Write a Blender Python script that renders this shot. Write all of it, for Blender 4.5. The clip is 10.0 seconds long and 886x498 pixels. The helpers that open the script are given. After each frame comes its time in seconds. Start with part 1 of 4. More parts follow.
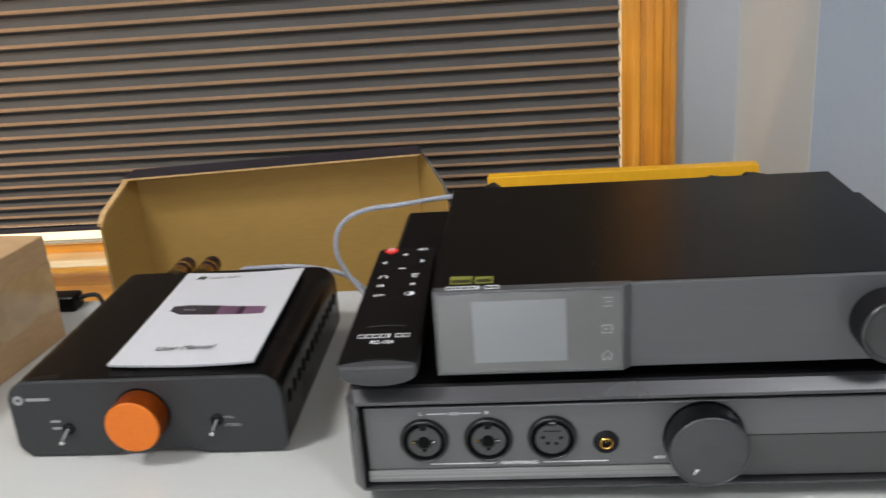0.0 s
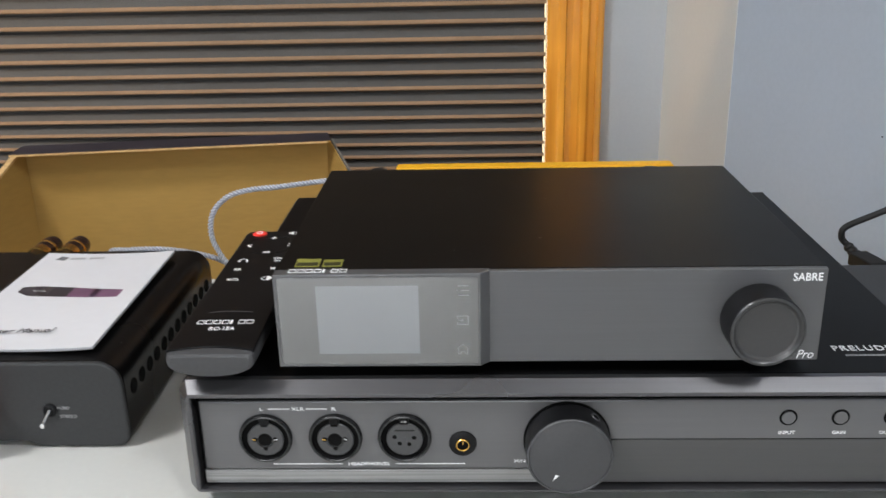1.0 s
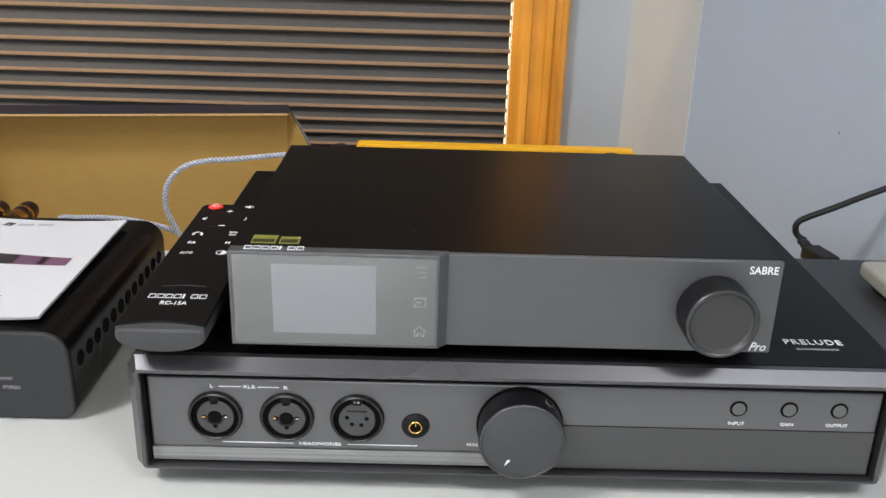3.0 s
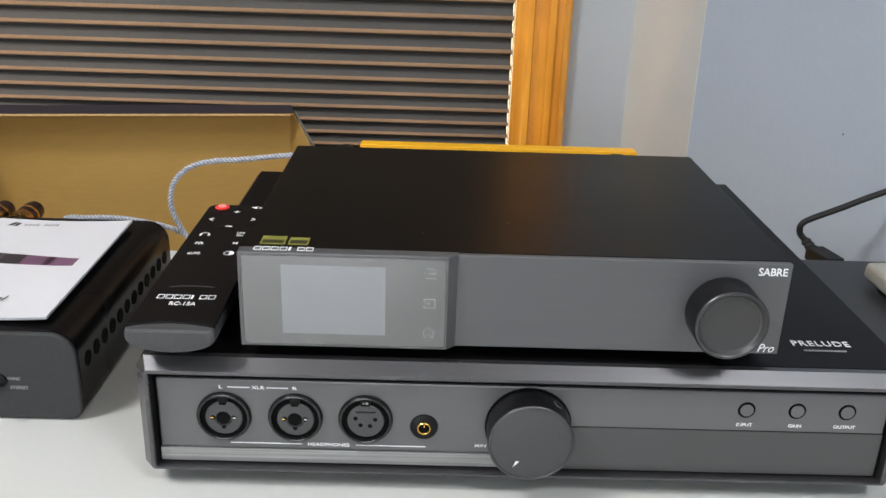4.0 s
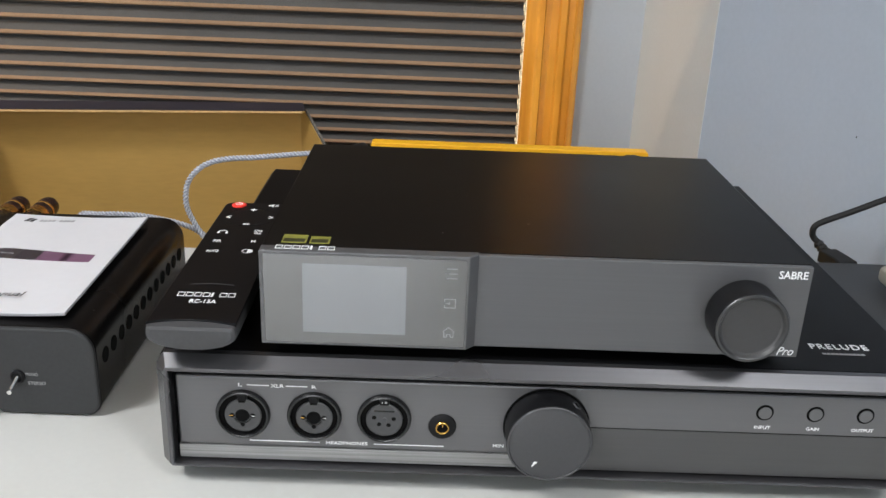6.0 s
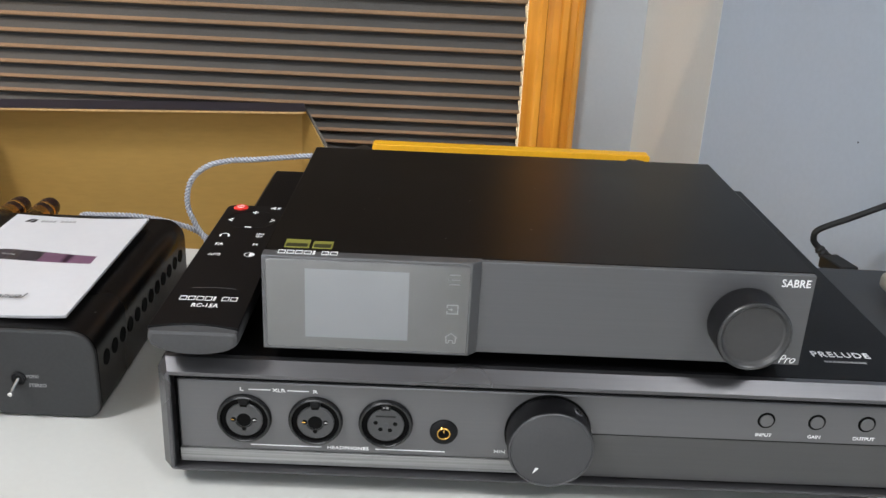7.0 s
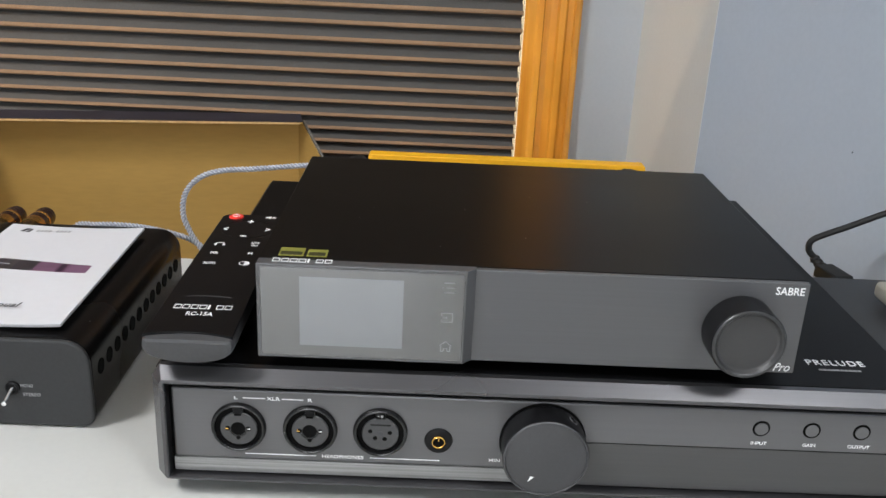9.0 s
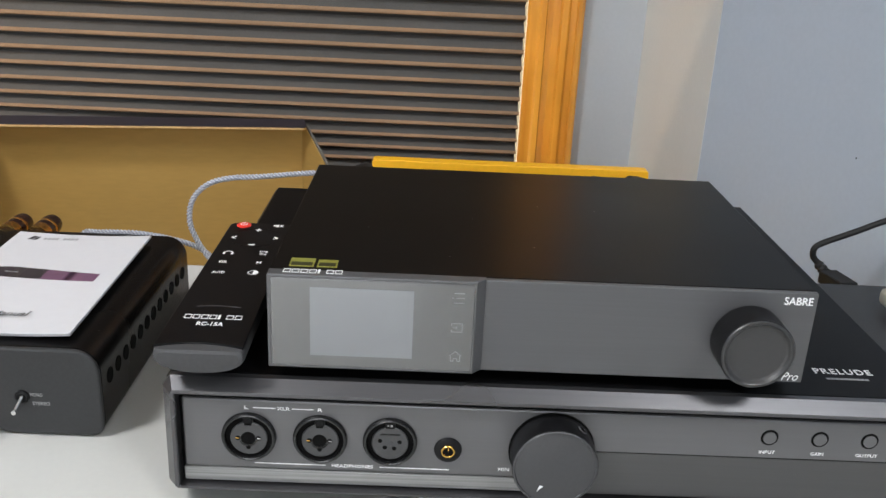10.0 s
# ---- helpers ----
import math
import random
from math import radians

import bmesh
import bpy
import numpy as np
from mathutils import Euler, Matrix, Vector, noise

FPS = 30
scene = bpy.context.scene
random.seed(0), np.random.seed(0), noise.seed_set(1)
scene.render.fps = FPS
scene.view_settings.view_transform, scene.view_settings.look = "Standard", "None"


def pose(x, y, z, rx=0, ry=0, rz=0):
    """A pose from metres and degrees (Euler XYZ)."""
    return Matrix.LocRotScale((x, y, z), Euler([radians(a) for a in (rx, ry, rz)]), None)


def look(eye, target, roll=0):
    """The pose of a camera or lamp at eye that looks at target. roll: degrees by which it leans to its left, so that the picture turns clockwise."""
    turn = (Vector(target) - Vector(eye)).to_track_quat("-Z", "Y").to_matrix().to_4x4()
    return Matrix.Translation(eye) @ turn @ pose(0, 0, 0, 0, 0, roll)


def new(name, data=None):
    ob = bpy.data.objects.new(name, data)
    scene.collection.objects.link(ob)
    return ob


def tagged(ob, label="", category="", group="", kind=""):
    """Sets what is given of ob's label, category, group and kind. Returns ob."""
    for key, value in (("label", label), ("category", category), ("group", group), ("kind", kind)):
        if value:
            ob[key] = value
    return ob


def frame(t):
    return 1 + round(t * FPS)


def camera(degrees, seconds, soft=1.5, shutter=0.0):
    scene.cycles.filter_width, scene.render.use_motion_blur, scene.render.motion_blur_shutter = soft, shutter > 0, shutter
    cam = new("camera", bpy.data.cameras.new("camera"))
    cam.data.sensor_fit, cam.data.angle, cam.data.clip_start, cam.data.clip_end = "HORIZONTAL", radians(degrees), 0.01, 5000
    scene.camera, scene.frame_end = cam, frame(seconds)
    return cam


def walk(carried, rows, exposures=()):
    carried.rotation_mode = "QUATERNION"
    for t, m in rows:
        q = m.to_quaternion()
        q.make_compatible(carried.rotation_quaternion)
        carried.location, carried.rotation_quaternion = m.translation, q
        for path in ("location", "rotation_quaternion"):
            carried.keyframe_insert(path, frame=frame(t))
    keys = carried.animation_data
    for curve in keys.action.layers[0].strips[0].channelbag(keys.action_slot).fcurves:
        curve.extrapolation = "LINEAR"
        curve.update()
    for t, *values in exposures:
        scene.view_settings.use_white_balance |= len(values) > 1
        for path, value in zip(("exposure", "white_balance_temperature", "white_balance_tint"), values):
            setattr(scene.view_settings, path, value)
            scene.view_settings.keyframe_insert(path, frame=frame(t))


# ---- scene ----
cam = camera(52.4, 10.0, 1.5, 0.5)
PATH = [
    (0, (0.04376, -0.38694, 1.01799), (0.00799, -0.01237, 0.88228), -4.31),
    (0.5, (0.07823, -0.36835, 1.00379), (0.05289, 0.00816, 0.87114), -3.10),
    (1, (0.08579, -0.35368, 0.99504), (0.07222, 0.02230, 0.85918), -1.28),
    (1.5, (0.08749, -0.34544, 0.98634), (0.08143, 0.02965, 0.84753), 0.11),
    (2, (0.08525, -0.34254, 0.98497), (0.08529, 0.03115, 0.84229), 1.03),
    (2.5, (0.08163, -0.34558, 0.98895), (0.08770, 0.02721, 0.84407), 1.71),
    (3, (0.08457, -0.34904, 0.99534), (0.09024, 0.02363, 0.85013), 1.80),
    (4.5, (0.07835, -0.34911, 0.99618), (0.08480, 0.02354, 0.85096), 1.97),
    (5, (0.07945, -0.34900, 0.99741), (0.08450, 0.02305, 0.85060), 1.93),
    (5.5, (0.07557, -0.34962, 0.99555), (0.08080, 0.02282, 0.84973), 2.13),
    (7, (0.07004, -0.34793, 0.99912), (0.07601, 0.02424, 0.85264), 2.81),
    (7.5, (0.07123, -0.34765, 0.99750), (0.07815, 0.02526, 0.85295), 2.94),
    (8, (0.07025, -0.34793, 0.99693), (0.07797, 0.02546, 0.85369), 2.99),
    (8.5, (0.06988, -0.34885, 0.99821), (0.07813, 0.02481, 0.85570), 3.00),
    (9, (0.07129, -0.34884, 0.99788), (0.07823, 0.02520, 0.85630), 2.83),
    (9.5, (0.06563, -0.34953, 1.00003), (0.07525, 0.02466, 0.85898), 2.98),
    (10, (0.06658, -0.34886, 1.00186), (0.07382, 0.02539, 0.86084), 2.79),
]
walk(cam, [(t, look(eye, target, roll)) for t, eye, target, roll in PATH], exposures=[(0.0, -0.30), (0.5, -0.25), (1.0, -0.12), (2.0, 0.0), (3.0, 0.0), (5.0, -0.05), (7.0, -0.08), (10.0, -0.1)])

# ---- light ----
world = bpy.data.worlds.new("world")
scene.world = world
world.use_nodes = True
world.node_tree.nodes["Background"].inputs[0].default_value = (0.75, 0.82, 1.0, 1)
world.node_tree.nodes["Background"].inputs[1].default_value = 0.05


def lamp(name, kind, m, energy, color, **values):
    data = bpy.data.lights.new(name, kind)
    data.energy, data.color = energy, color
    if "size" in values:
        data.shape, data.size, data.size_y = "RECTANGLE", values["size"], values["size_y"]
    if "radius" in values:
        data.shadow_soft_size = values["radius"]
    if "cone" in values:
        data.spot_size, data.spot_blend = radians(values["cone"]), values["blend"]
    ob = new(name, data)
    ob.matrix_world = m
    return ob


# Ceiling panel over the desk, behind the camera.
lamp("ceiling_lamp", "AREA", look((-1.00, -0.62, 2.37), (-0.75, -0.42, 0.0)), 33.0, (0.975, 0.985, 1.0), size=0.38, size_y=0.38)
# Second panel in the same ceiling, further along the room.
lamp("ceiling_lamp", "AREA", look((0.84, -1.10, 2.37), (0.60, -0.85, 0.0)), 17.5, (0.975, 0.985, 1.0), size=0.38, size_y=0.38)
# Small warm lamp at the far side of the window recess.
# Its half-space cone draws the slanted shade edge on the east reveal.
lamp("warm_lamp", "SPOT", look((-1.07, 0.44, 1.1029), (-1.0551, 1.2470, 1.6933)), 12.0, (1.0, 0.68, 0.38), radius=0.012, cone=179.5, blend=0.01)
# Fill light behind the camera, added to brighten the front faces; source unseen.
lamp("front_fill_light", "AREA", look((-0.50, -2.79, 1.45), (-0.30, 0.0, 0.95)), 31.0, (0.94, 0.97, 1.0), size=1.2, size_y=1.0)

# ---- materials ----


def mat(name, color, rough=0.5, metal=0.0, grain=0.0, scale=60.0, stain=0.0, stain_scale=6.0, bump=0.0, stretch=(1, 1, 1), coat=0.0, other=None, wear=0.0, spec=0.5, random=0.0, coat_ior=1.5, dust=0.0):
    """Principled surface: grain and stains vary the colour, grain also the relief."""
    m = bpy.data.materials.new(name)
    m.use_nodes = True
    nt = m.node_tree
    p = nt.nodes["Principled BSDF"]
    p.inputs["Roughness"].default_value = rough
    p.inputs["Metallic"].default_value = metal
    p.inputs["Coat Weight"].default_value = coat
    p.inputs["Coat Roughness"].default_value, p.inputs["Coat IOR"].default_value = 0.12, coat_ior
    p.inputs["Specular IOR Level"].default_value = spec
    base = tuple(color) + (1,)
    co = nt.nodes.new("ShaderNodeTexCoord")
    mp = nt.nodes.new("ShaderNodeMapping")
    mp.inputs["Scale"].default_value = stretch
    nt.links.new(co.outputs["Object"], mp.inputs[0])
    n1 = nt.nodes.new("ShaderNodeTexNoise")
    n1.inputs["Scale"].default_value, n1.inputs["Detail"].default_value = scale, 6
    n2 = nt.nodes.new("ShaderNodeTexNoise")
    n2.inputs["Scale"].default_value, n2.inputs["Detail"].default_value = stain_scale, 3
    nt.links.new(mp.outputs[0], n1.inputs[0])
    nt.links.new(co.outputs["Object"], n2.inputs[0])
    mix = nt.nodes.new("ShaderNodeMix")
    mix.data_type = "RGBA"
    dark = tuple(c * (1 - grain) for c in color) if other is None else other
    mix.inputs[6].default_value = base
    mix.inputs[7].default_value = tuple(dark) + (1,)
    r1 = nt.nodes.new("ShaderNodeMapRange")
    r1.inputs[1].default_value, r1.inputs[2].default_value = 0.35, 0.65
    nt.links.new(n1.outputs[0], r1.inputs[0])
    nt.links.new(r1.outputs[0], mix.inputs[0])
    hsv = nt.nodes.new("ShaderNodeHueSaturation")
    r2 = nt.nodes.new("ShaderNodeMapRange")
    r2.inputs[1].default_value, r2.inputs[2].default_value = 0.3, 0.7
    r2.inputs[3].default_value, r2.inputs[4].default_value = 1 - stain, 1 + stain * 0.5
    nt.links.new(n2.outputs[0], r2.inputs[0])
    value = r2.outputs[0]
    if random:
        info = nt.nodes.new("ShaderNodeObjectInfo")
        r4 = nt.nodes.new("ShaderNodeMapRange")
        r4.inputs[3].default_value, r4.inputs[4].default_value = 1 - random, 1 + random
        nt.links.new(info.outputs["Random"], r4.inputs[0])
        mul = nt.nodes.new("ShaderNodeMath")
        mul.operation = "MULTIPLY"
        nt.links.new(value, mul.inputs[0])
        nt.links.new(r4.outputs[0], mul.inputs[1])
        value = mul.outputs[0]
    nt.links.new(value, hsv.inputs["Value"])
    nt.links.new(mix.outputs[2], hsv.inputs["Color"])
    colour = hsv.outputs[0]
    if dust:
        v = nt.nodes.new("ShaderNodeTexVoronoi")
        v.inputs["Scale"].default_value = dust
        nt.links.new(co.outputs["Object"], v.inputs["Vector"])
        r5 = nt.nodes.new("ShaderNodeMapRange")
        r5.inputs[1].default_value, r5.inputs[2].default_value, r5.inputs[3].default_value, r5.inputs[4].default_value = 0.020, 0.030, 0.55, 0.0
        nt.links.new(v.outputs["Distance"], r5.inputs[0])
        mx = nt.nodes.new("ShaderNodeMix")
        mx.data_type = "RGBA"
        mx.inputs[7].default_value = (0.5, 0.49, 0.47, 1)
        nt.links.new(r5.outputs[0], mx.inputs[0])
        nt.links.new(colour, mx.inputs[6])
        colour = mx.outputs[2]
    nt.links.new(colour, p.inputs["Base Color"])
    r3 = nt.nodes.new("ShaderNodeMapRange")
    r3.inputs[3].default_value, r3.inputs[4].default_value = max(0.02, rough - 0.04 - wear), min(1, rough + 0.04 + wear)
    nt.links.new(n2.outputs[0], r3.inputs[0])
    nt.links.new(r3.outputs[0], p.inputs["Roughness"])
    if bump:
        b = nt.nodes.new("ShaderNodeBump")
        b.inputs["Strength"].default_value, b.inputs["Distance"].default_value = bump, 0.0006
        nt.links.new(n1.outputs[0], b.inputs["Height"])
        nt.links.new(b.outputs[0], p.inputs["Normal"])
    return m


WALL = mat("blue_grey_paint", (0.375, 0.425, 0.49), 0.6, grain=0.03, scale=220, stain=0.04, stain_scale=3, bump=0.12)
# Same wall paint, made paler and greyer to hold the warm lamplight.
WALL_WARM_LIT = mat("lamplit_blue_grey_paint", (0.46, 0.495, 0.53), 0.6, grain=0.03, scale=220, stain=0.04, stain_scale=3, bump=0.12)
# Reveal tone: paler and less blue than WALL.
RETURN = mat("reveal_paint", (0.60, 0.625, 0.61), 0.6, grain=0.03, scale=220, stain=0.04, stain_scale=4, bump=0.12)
WHITE_PAINT = mat("white_paint", (0.72, 0.72, 0.70), 0.6, grain=0.03, scale=160, stain=0.04, bump=0.2)
FLOOR = mat("floor_boards", (0.28, 0.18, 0.10), 0.4, grain=0.5, scale=12, stretch=(1, 8, 1), stain=0.2)
DESK = mat("white_laminate", (0.57, 0.57, 0.54), 0.30, grain=0.02, scale=300, stain=0.04, stain_scale=5, bump=0.04, wear=0.06)
OAK = mat("varnished_wood", (0.88, 0.41, 0.055), 0.24, grain=0.5, scale=9, stretch=(6, 6, 0.35), stain=0.14, stain_scale=12, bump=0.1, coat=0.6, other=(0.68, 0.265, 0.028))
OAK_H = mat("varnished_wood_level", (0.88, 0.41, 0.055), 0.24, grain=0.5, scale=9, stretch=(0.35, 6, 6), stain=0.14, stain_scale=12, bump=0.1, coat=0.6, other=(0.68, 0.265, 0.028))
PLEAT = mat("grey_pleated_fabric", (0.092, 0.089, 0.086), 0.85, grain=0.2, scale=900, stain=0.15, stain_scale=5, bump=0.2, random=0.08)
# Tan puts the warm lamplight on the folds into their colour.
PLEAT_TIP_LIT = mat("tan_lamplit_fold", (0.31, 0.195, 0.110), 0.8, grain=0.2, scale=700, stain=0.2, stain_scale=9, bump=0.2)
KRAFT = mat("kraft_board", (0.40, 0.235, 0.055), 0.75, grain=0.07, scale=60, stretch=(1, 1, 5), stain=0.06, stain_scale=8, bump=0.06)
KRAFT_EDGE = mat("board_edge", (0.68, 0.43, 0.18), 0.8, grain=0.25, scale=300, stain=0.1)
# Grey copy of the board edge, darkened for the shaded right side.
EDGE_SHADED = mat("shaded_grey_board_edge", (0.16, 0.145, 0.125), 0.8, grain=0.25, scale=300, stain=0.2)
BOX_BLACK = mat("dark_printed_board", (0.028, 0.024, 0.034), 0.5, grain=0.2, scale=200, stain=0.15, bump=0.1)
CARTON = mat("brown_carton", (0.54, 0.34, 0.17), 0.65, grain=0.12, scale=70, stretch=(1, 1, 5), stain=0.12, stain_scale=9, bump=0.2)
TAPE = mat("clear_packing_tape", (0.54, 0.36, 0.18), 0.10, grain=0.2, scale=60, stain=0.2, stain_scale=20, bump=0.9, coat=0.8)
ALU = mat("anodised_aluminium", (0.122, 0.122, 0.125), 0.42, metal=0.5, grain=0.04, scale=260, stretch=(0.06, 1, 5), stain=0.04, bump=0.03)
ALU_DARK = mat("dark_anodised_plate", (0.148, 0.147, 0.149), 0.42, metal=0.45, grain=0.04, scale=260, stretch=(0.05, 1, 5), stain=0.04, bump=0.03)
# Brushed finish; its light tone also holds the desk's reflection.
ALU_BRUSH = mat("brushed_strip_lit", (0.38, 0.38, 0.375), 0.30, metal=0.5, grain=0.35, scale=240, stretch=(0.03, 1, 6), stain=0.1, bump=0.1)
FRAME_METAL = mat("satin_frame_metal", (0.138, 0.136, 0.142), 0.28, metal=0.85, grain=0.06, scale=260, stretch=(0.05, 4, 4), stain=0.06, bump=0.03)
TOP_BLACK = mat("black_satin_lid", (0.005, 0.0045, 0.004), 0.30, grain=0.15, scale=500, stain=0.1, stain_scale=9, bump=0.03, wear=0.03, spec=0.09, dust=70)
LID_BLACK = mat("black_powder_coat", (0.004, 0.004, 0.0045), 0.36, grain=0.2, scale=700, stain=0.1, stain_scale=9, bump=0.04, wear=0.03, spec=0.10, dust=90)
AMP_BLACK = mat("black_matte_shell", (0.004, 0.0037, 0.0038), 0.27, grain=0.2, scale=700, stain=0.1, bump=0.02, spec=0.16, dust=80)
AMP_FRONT = mat("charcoal_faceplate", (0.037, 0.038, 0.039), 0.5, metal=0.15, grain=0.1, scale=500, stain=0.05, bump=0.05, spec=0.35)
KNOB = mat("charcoal_knob", (0.068, 0.068, 0.071), 0.42, metal=0.3, grain=0.06, scale=600, stain=0.05, bump=0.02)
DIAL_FACE = mat("dished_dial_face", (0.062, 0.061, 0.061), 0.42, metal=0.4, grain=0.05, scale=500, stain=0.05)
KNOB_SIDE = mat("black_knob_side", (0.009, 0.009, 0.010), 0.4, metal=0.1, grain=0.2, scale=500, stain=0.1, spec=0.2)
KNOB_RIM = mat("turned_rim", (0.085, 0.085, 0.086), 0.35, metal=0.8, grain=0.1, scale=400)
ORANGE = mat("orange_anodised_knob", (0.72, 0.165, 0.007), 0.42, metal=0.1, grain=0.06, scale=400, stain=0.04)
# The knob's orange again, deepened to put shade on its side.
ORANGE_SHADED = mat("orange_metal_shaded", (0.42, 0.075, 0.004), 0.32, metal=0.75, grain=0.1, scale=400, stain=0.05)
GLASS = mat("smoked_front_glass", (0.063, 0.064, 0.063), 0.10, grain=0.05, scale=50, stain=0.04, stain_scale=30, wear=0.02, spec=0.9, coat=1.0, coat_ior=1.8)
SCREEN = mat("switched_off_screen", (0.155, 0.163, 0.176), 0.10, grain=0.02, scale=50, stain=0.05, wear=0.02, spec=0.9, coat=1.0, coat_ior=1.8)
PLASTIC = mat("black_plastic", (0.004, 0.004, 0.0045), 0.36, grain=0.2, scale=600, stain=0.1, bump=0.05, spec=0.18)
RUBBER = mat("black_rubber", (0.009, 0.009, 0.009), 0.55, grain=0.2, scale=500, stain=0.1, bump=0.1, spec=0.35)
GREY_PLASTIC = mat("grey_plastic", (0.060, 0.060, 0.062), 0.45, grain=0.1, scale=600, stain=0.05, bump=0.05, spec=0.35)
INSERT = mat("socket_insert", (0.008, 0.008, 0.0085), 0.25, grain=0.1, scale=500, spec=0.5)
# Varnished wood paled to hold the daylight reflected on the sill.
SILL_SHEEN = mat("sill_daylight_sheen", (0.84, 0.62, 0.34), 0.16, grain=0.2, scale=9, stretch=(0.35, 6, 6), stain=0.1, coat=1.0)
GREY_INSERT = mat("grey_socket_insert", (0.062, 0.062, 0.063), 0.34, grain=0.1, scale=500, spec=0.4)
# Darker copy of the lower plate's finish, for its shaded right part.
PLATE_SHADED = mat("smooth_plate_shaded", (0.082, 0.081, 0.081), 0.3, metal=0.3, grain=0.05, scale=260, stretch=(0.05, 1, 5), stain=0.05, bump=0.02)
# Near-black colour stands in for the darkness inside holes and gaps.
HOLE = mat("dark_cavity", (0.003, 0.003, 0.003), 0.8, spec=0.1)
GOLD = mat("gold_plate", (0.80, 0.48, 0.12), 0.25, metal=1.0, grain=0.1, scale=300)
CHROME = mat("chrome", (0.75, 0.75, 0.74), 0.12, metal=1.0, grain=0.05, scale=300)
PAPER = mat("white_paper", (0.59, 0.585, 0.60), 0.6, grain=0.02, scale=200, stain=0.03, bump=0.05)
PRINT = mat("white_print", (0.86, 0.86, 0.86), 0.5)
PRINT_DIM = mat("grey_print", (0.30, 0.30, 0.30), 0.5)
INK = mat("black_ink", (0.02, 0.02, 0.022), 0.6)
INK_DARK = mat("dark_print", (0.035, 0.028, 0.034), 0.55, stain=0.5, stain_scale=40)
INK_PURPLE = mat("purple_print", (0.16, 0.075, 0.13), 0.55, stain=0.35, stain_scale=40)
YELLOW_GREEN = mat("olive_gold_sticker", (0.36, 0.36, 0.07), 0.3, metal=0.4, grain=0.2, scale=300)
STICKER_DARK = mat("dark_sticker", (0.04, 0.04, 0.014), 0.35, grain=0.2, scale=300)
RED = mat("red_button", (0.80, 0.045, 0.03), 0.4)
YELLOW = mat("yellow_board", (0.92, 0.47, 0.012), 0.5, grain=0.06, scale=200, stain=0.05, bump=0.05)
BRAID_DARK = mat("dark_braid_core", (0.30, 0.31, 0.35), 0.7, grain=0.3, scale=900, bump=0.4)
TERMINAL = mat("dark_red_brown_plastic", (0.028, 0.009, 0.008), 0.25, grain=0.2, scale=300, spec=0.5)
BOX_GREY = mat("dark_grey_textured_plastic", (0.032, 0.034, 0.037), 0.5, grain=0.2, scale=600, stain=0.1, bump=0.1)
BRAID = mat("grey_braided_sleeve", (0.56, 0.57, 0.62), 0.6, grain=0.5, scale=900, stain=0.08, bump=0.8)
BEIGE = mat("beige_plastic", (0.34, 0.335, 0.29), 0.45, grain=0.05, scale=300, stain=0.05, bump=0.05)

PANE = bpy.data.materials.new("window_glass")
PANE.use_nodes = True
PANE.node_tree.nodes["Principled BSDF"].inputs["Transmission Weight"].default_value = 1.0
PANE.node_tree.nodes["Principled BSDF"].inputs["Roughness"].default_value = 0.02
OUTSIDE = bpy.data.materials.new("bright_outdoors")
OUTSIDE.use_nodes = True
OUTSIDE.node_tree.nodes["Principled BSDF"].inputs["Base Color"].default_value = (0.8, 0.8, 0.8, 1)
OUTSIDE.node_tree.nodes["Principled BSDF"].inputs["Emission Color"].default_value = (1.0, 0.80, 0.50, 1)
OUTSIDE.node_tree.nodes["Principled BSDF"].inputs["Emission Strength"].default_value = 2.0

# ---- mesh helpers; lengths below are in decimetres ----
S = 0.1
ROOTS = {}


def thing(name, base, label, category, group="", kind=""):
    ob = new(name)
    ob.location = Vector(base) * S
    ob.empty_display_size = 0.02
    ROOTS[ob] = Vector(base) * S
    return tagged(ob, label, category, group, kind)


def to_mesh(name, bm, material, shift, smooth=True):
    bm.transform(Matrix.Translation(-shift) @ Matrix.Scale(S, 4))
    bmesh.ops.recalc_face_normals(bm, faces=bm.faces[:])
    me = bpy.data.meshes.new(name)
    bm.to_mesh(me)
    bm.free()
    me.materials.append(material)
    if smooth:
        me.polygons.foreach_set("use_smooth", [True] * len(me.polygons))
        me.set_sharp_from_angle(angle=radians(20))
    return me


def part(name, bm, material, parent, label=""):
    shift = ROOTS[parent]
    ob = new(name, to_mesh(name, bm, material, shift))
    ob.parent = parent
    ROOTS[ob] = shift
    return tagged(ob, label)


def solid(name, bm, material, base, label, category, group="", kind=""):
    """A thing that is one mesh."""
    shift = Vector(base) * S
    ob = new(name, to_mesh(name, bm, material, shift))
    ob.location = shift
    ROOTS[ob] = shift
    return tagged(ob, label, category, group, kind)


def add(bm, other):
    me = bpy.data.meshes.new("joined")
    other.to_mesh(me)
    other.free()
    bm.from_mesh(me)
    bpy.data.meshes.remove(me)
    return bm


def box(x0, x1, y0, y1, z0, z1, bevel=0.0, seg=2, bm=None):
    b = bmesh.new()
    bmesh.ops.create_cube(b, size=1.0)
    b.transform(Matrix.Translation(((x0 + x1) / 2, (y0 + y1) / 2, (z0 + z1) / 2)) @ Matrix.Diagonal((x1 - x0, y1 - y0, z1 - z0, 1)))
    if bevel:
        bmesh.ops.bevel(b, geom=b.edges[:], offset=bevel, segments=seg, profile=0.5, affect="EDGES")
    return b if bm is None else add(bm, b)


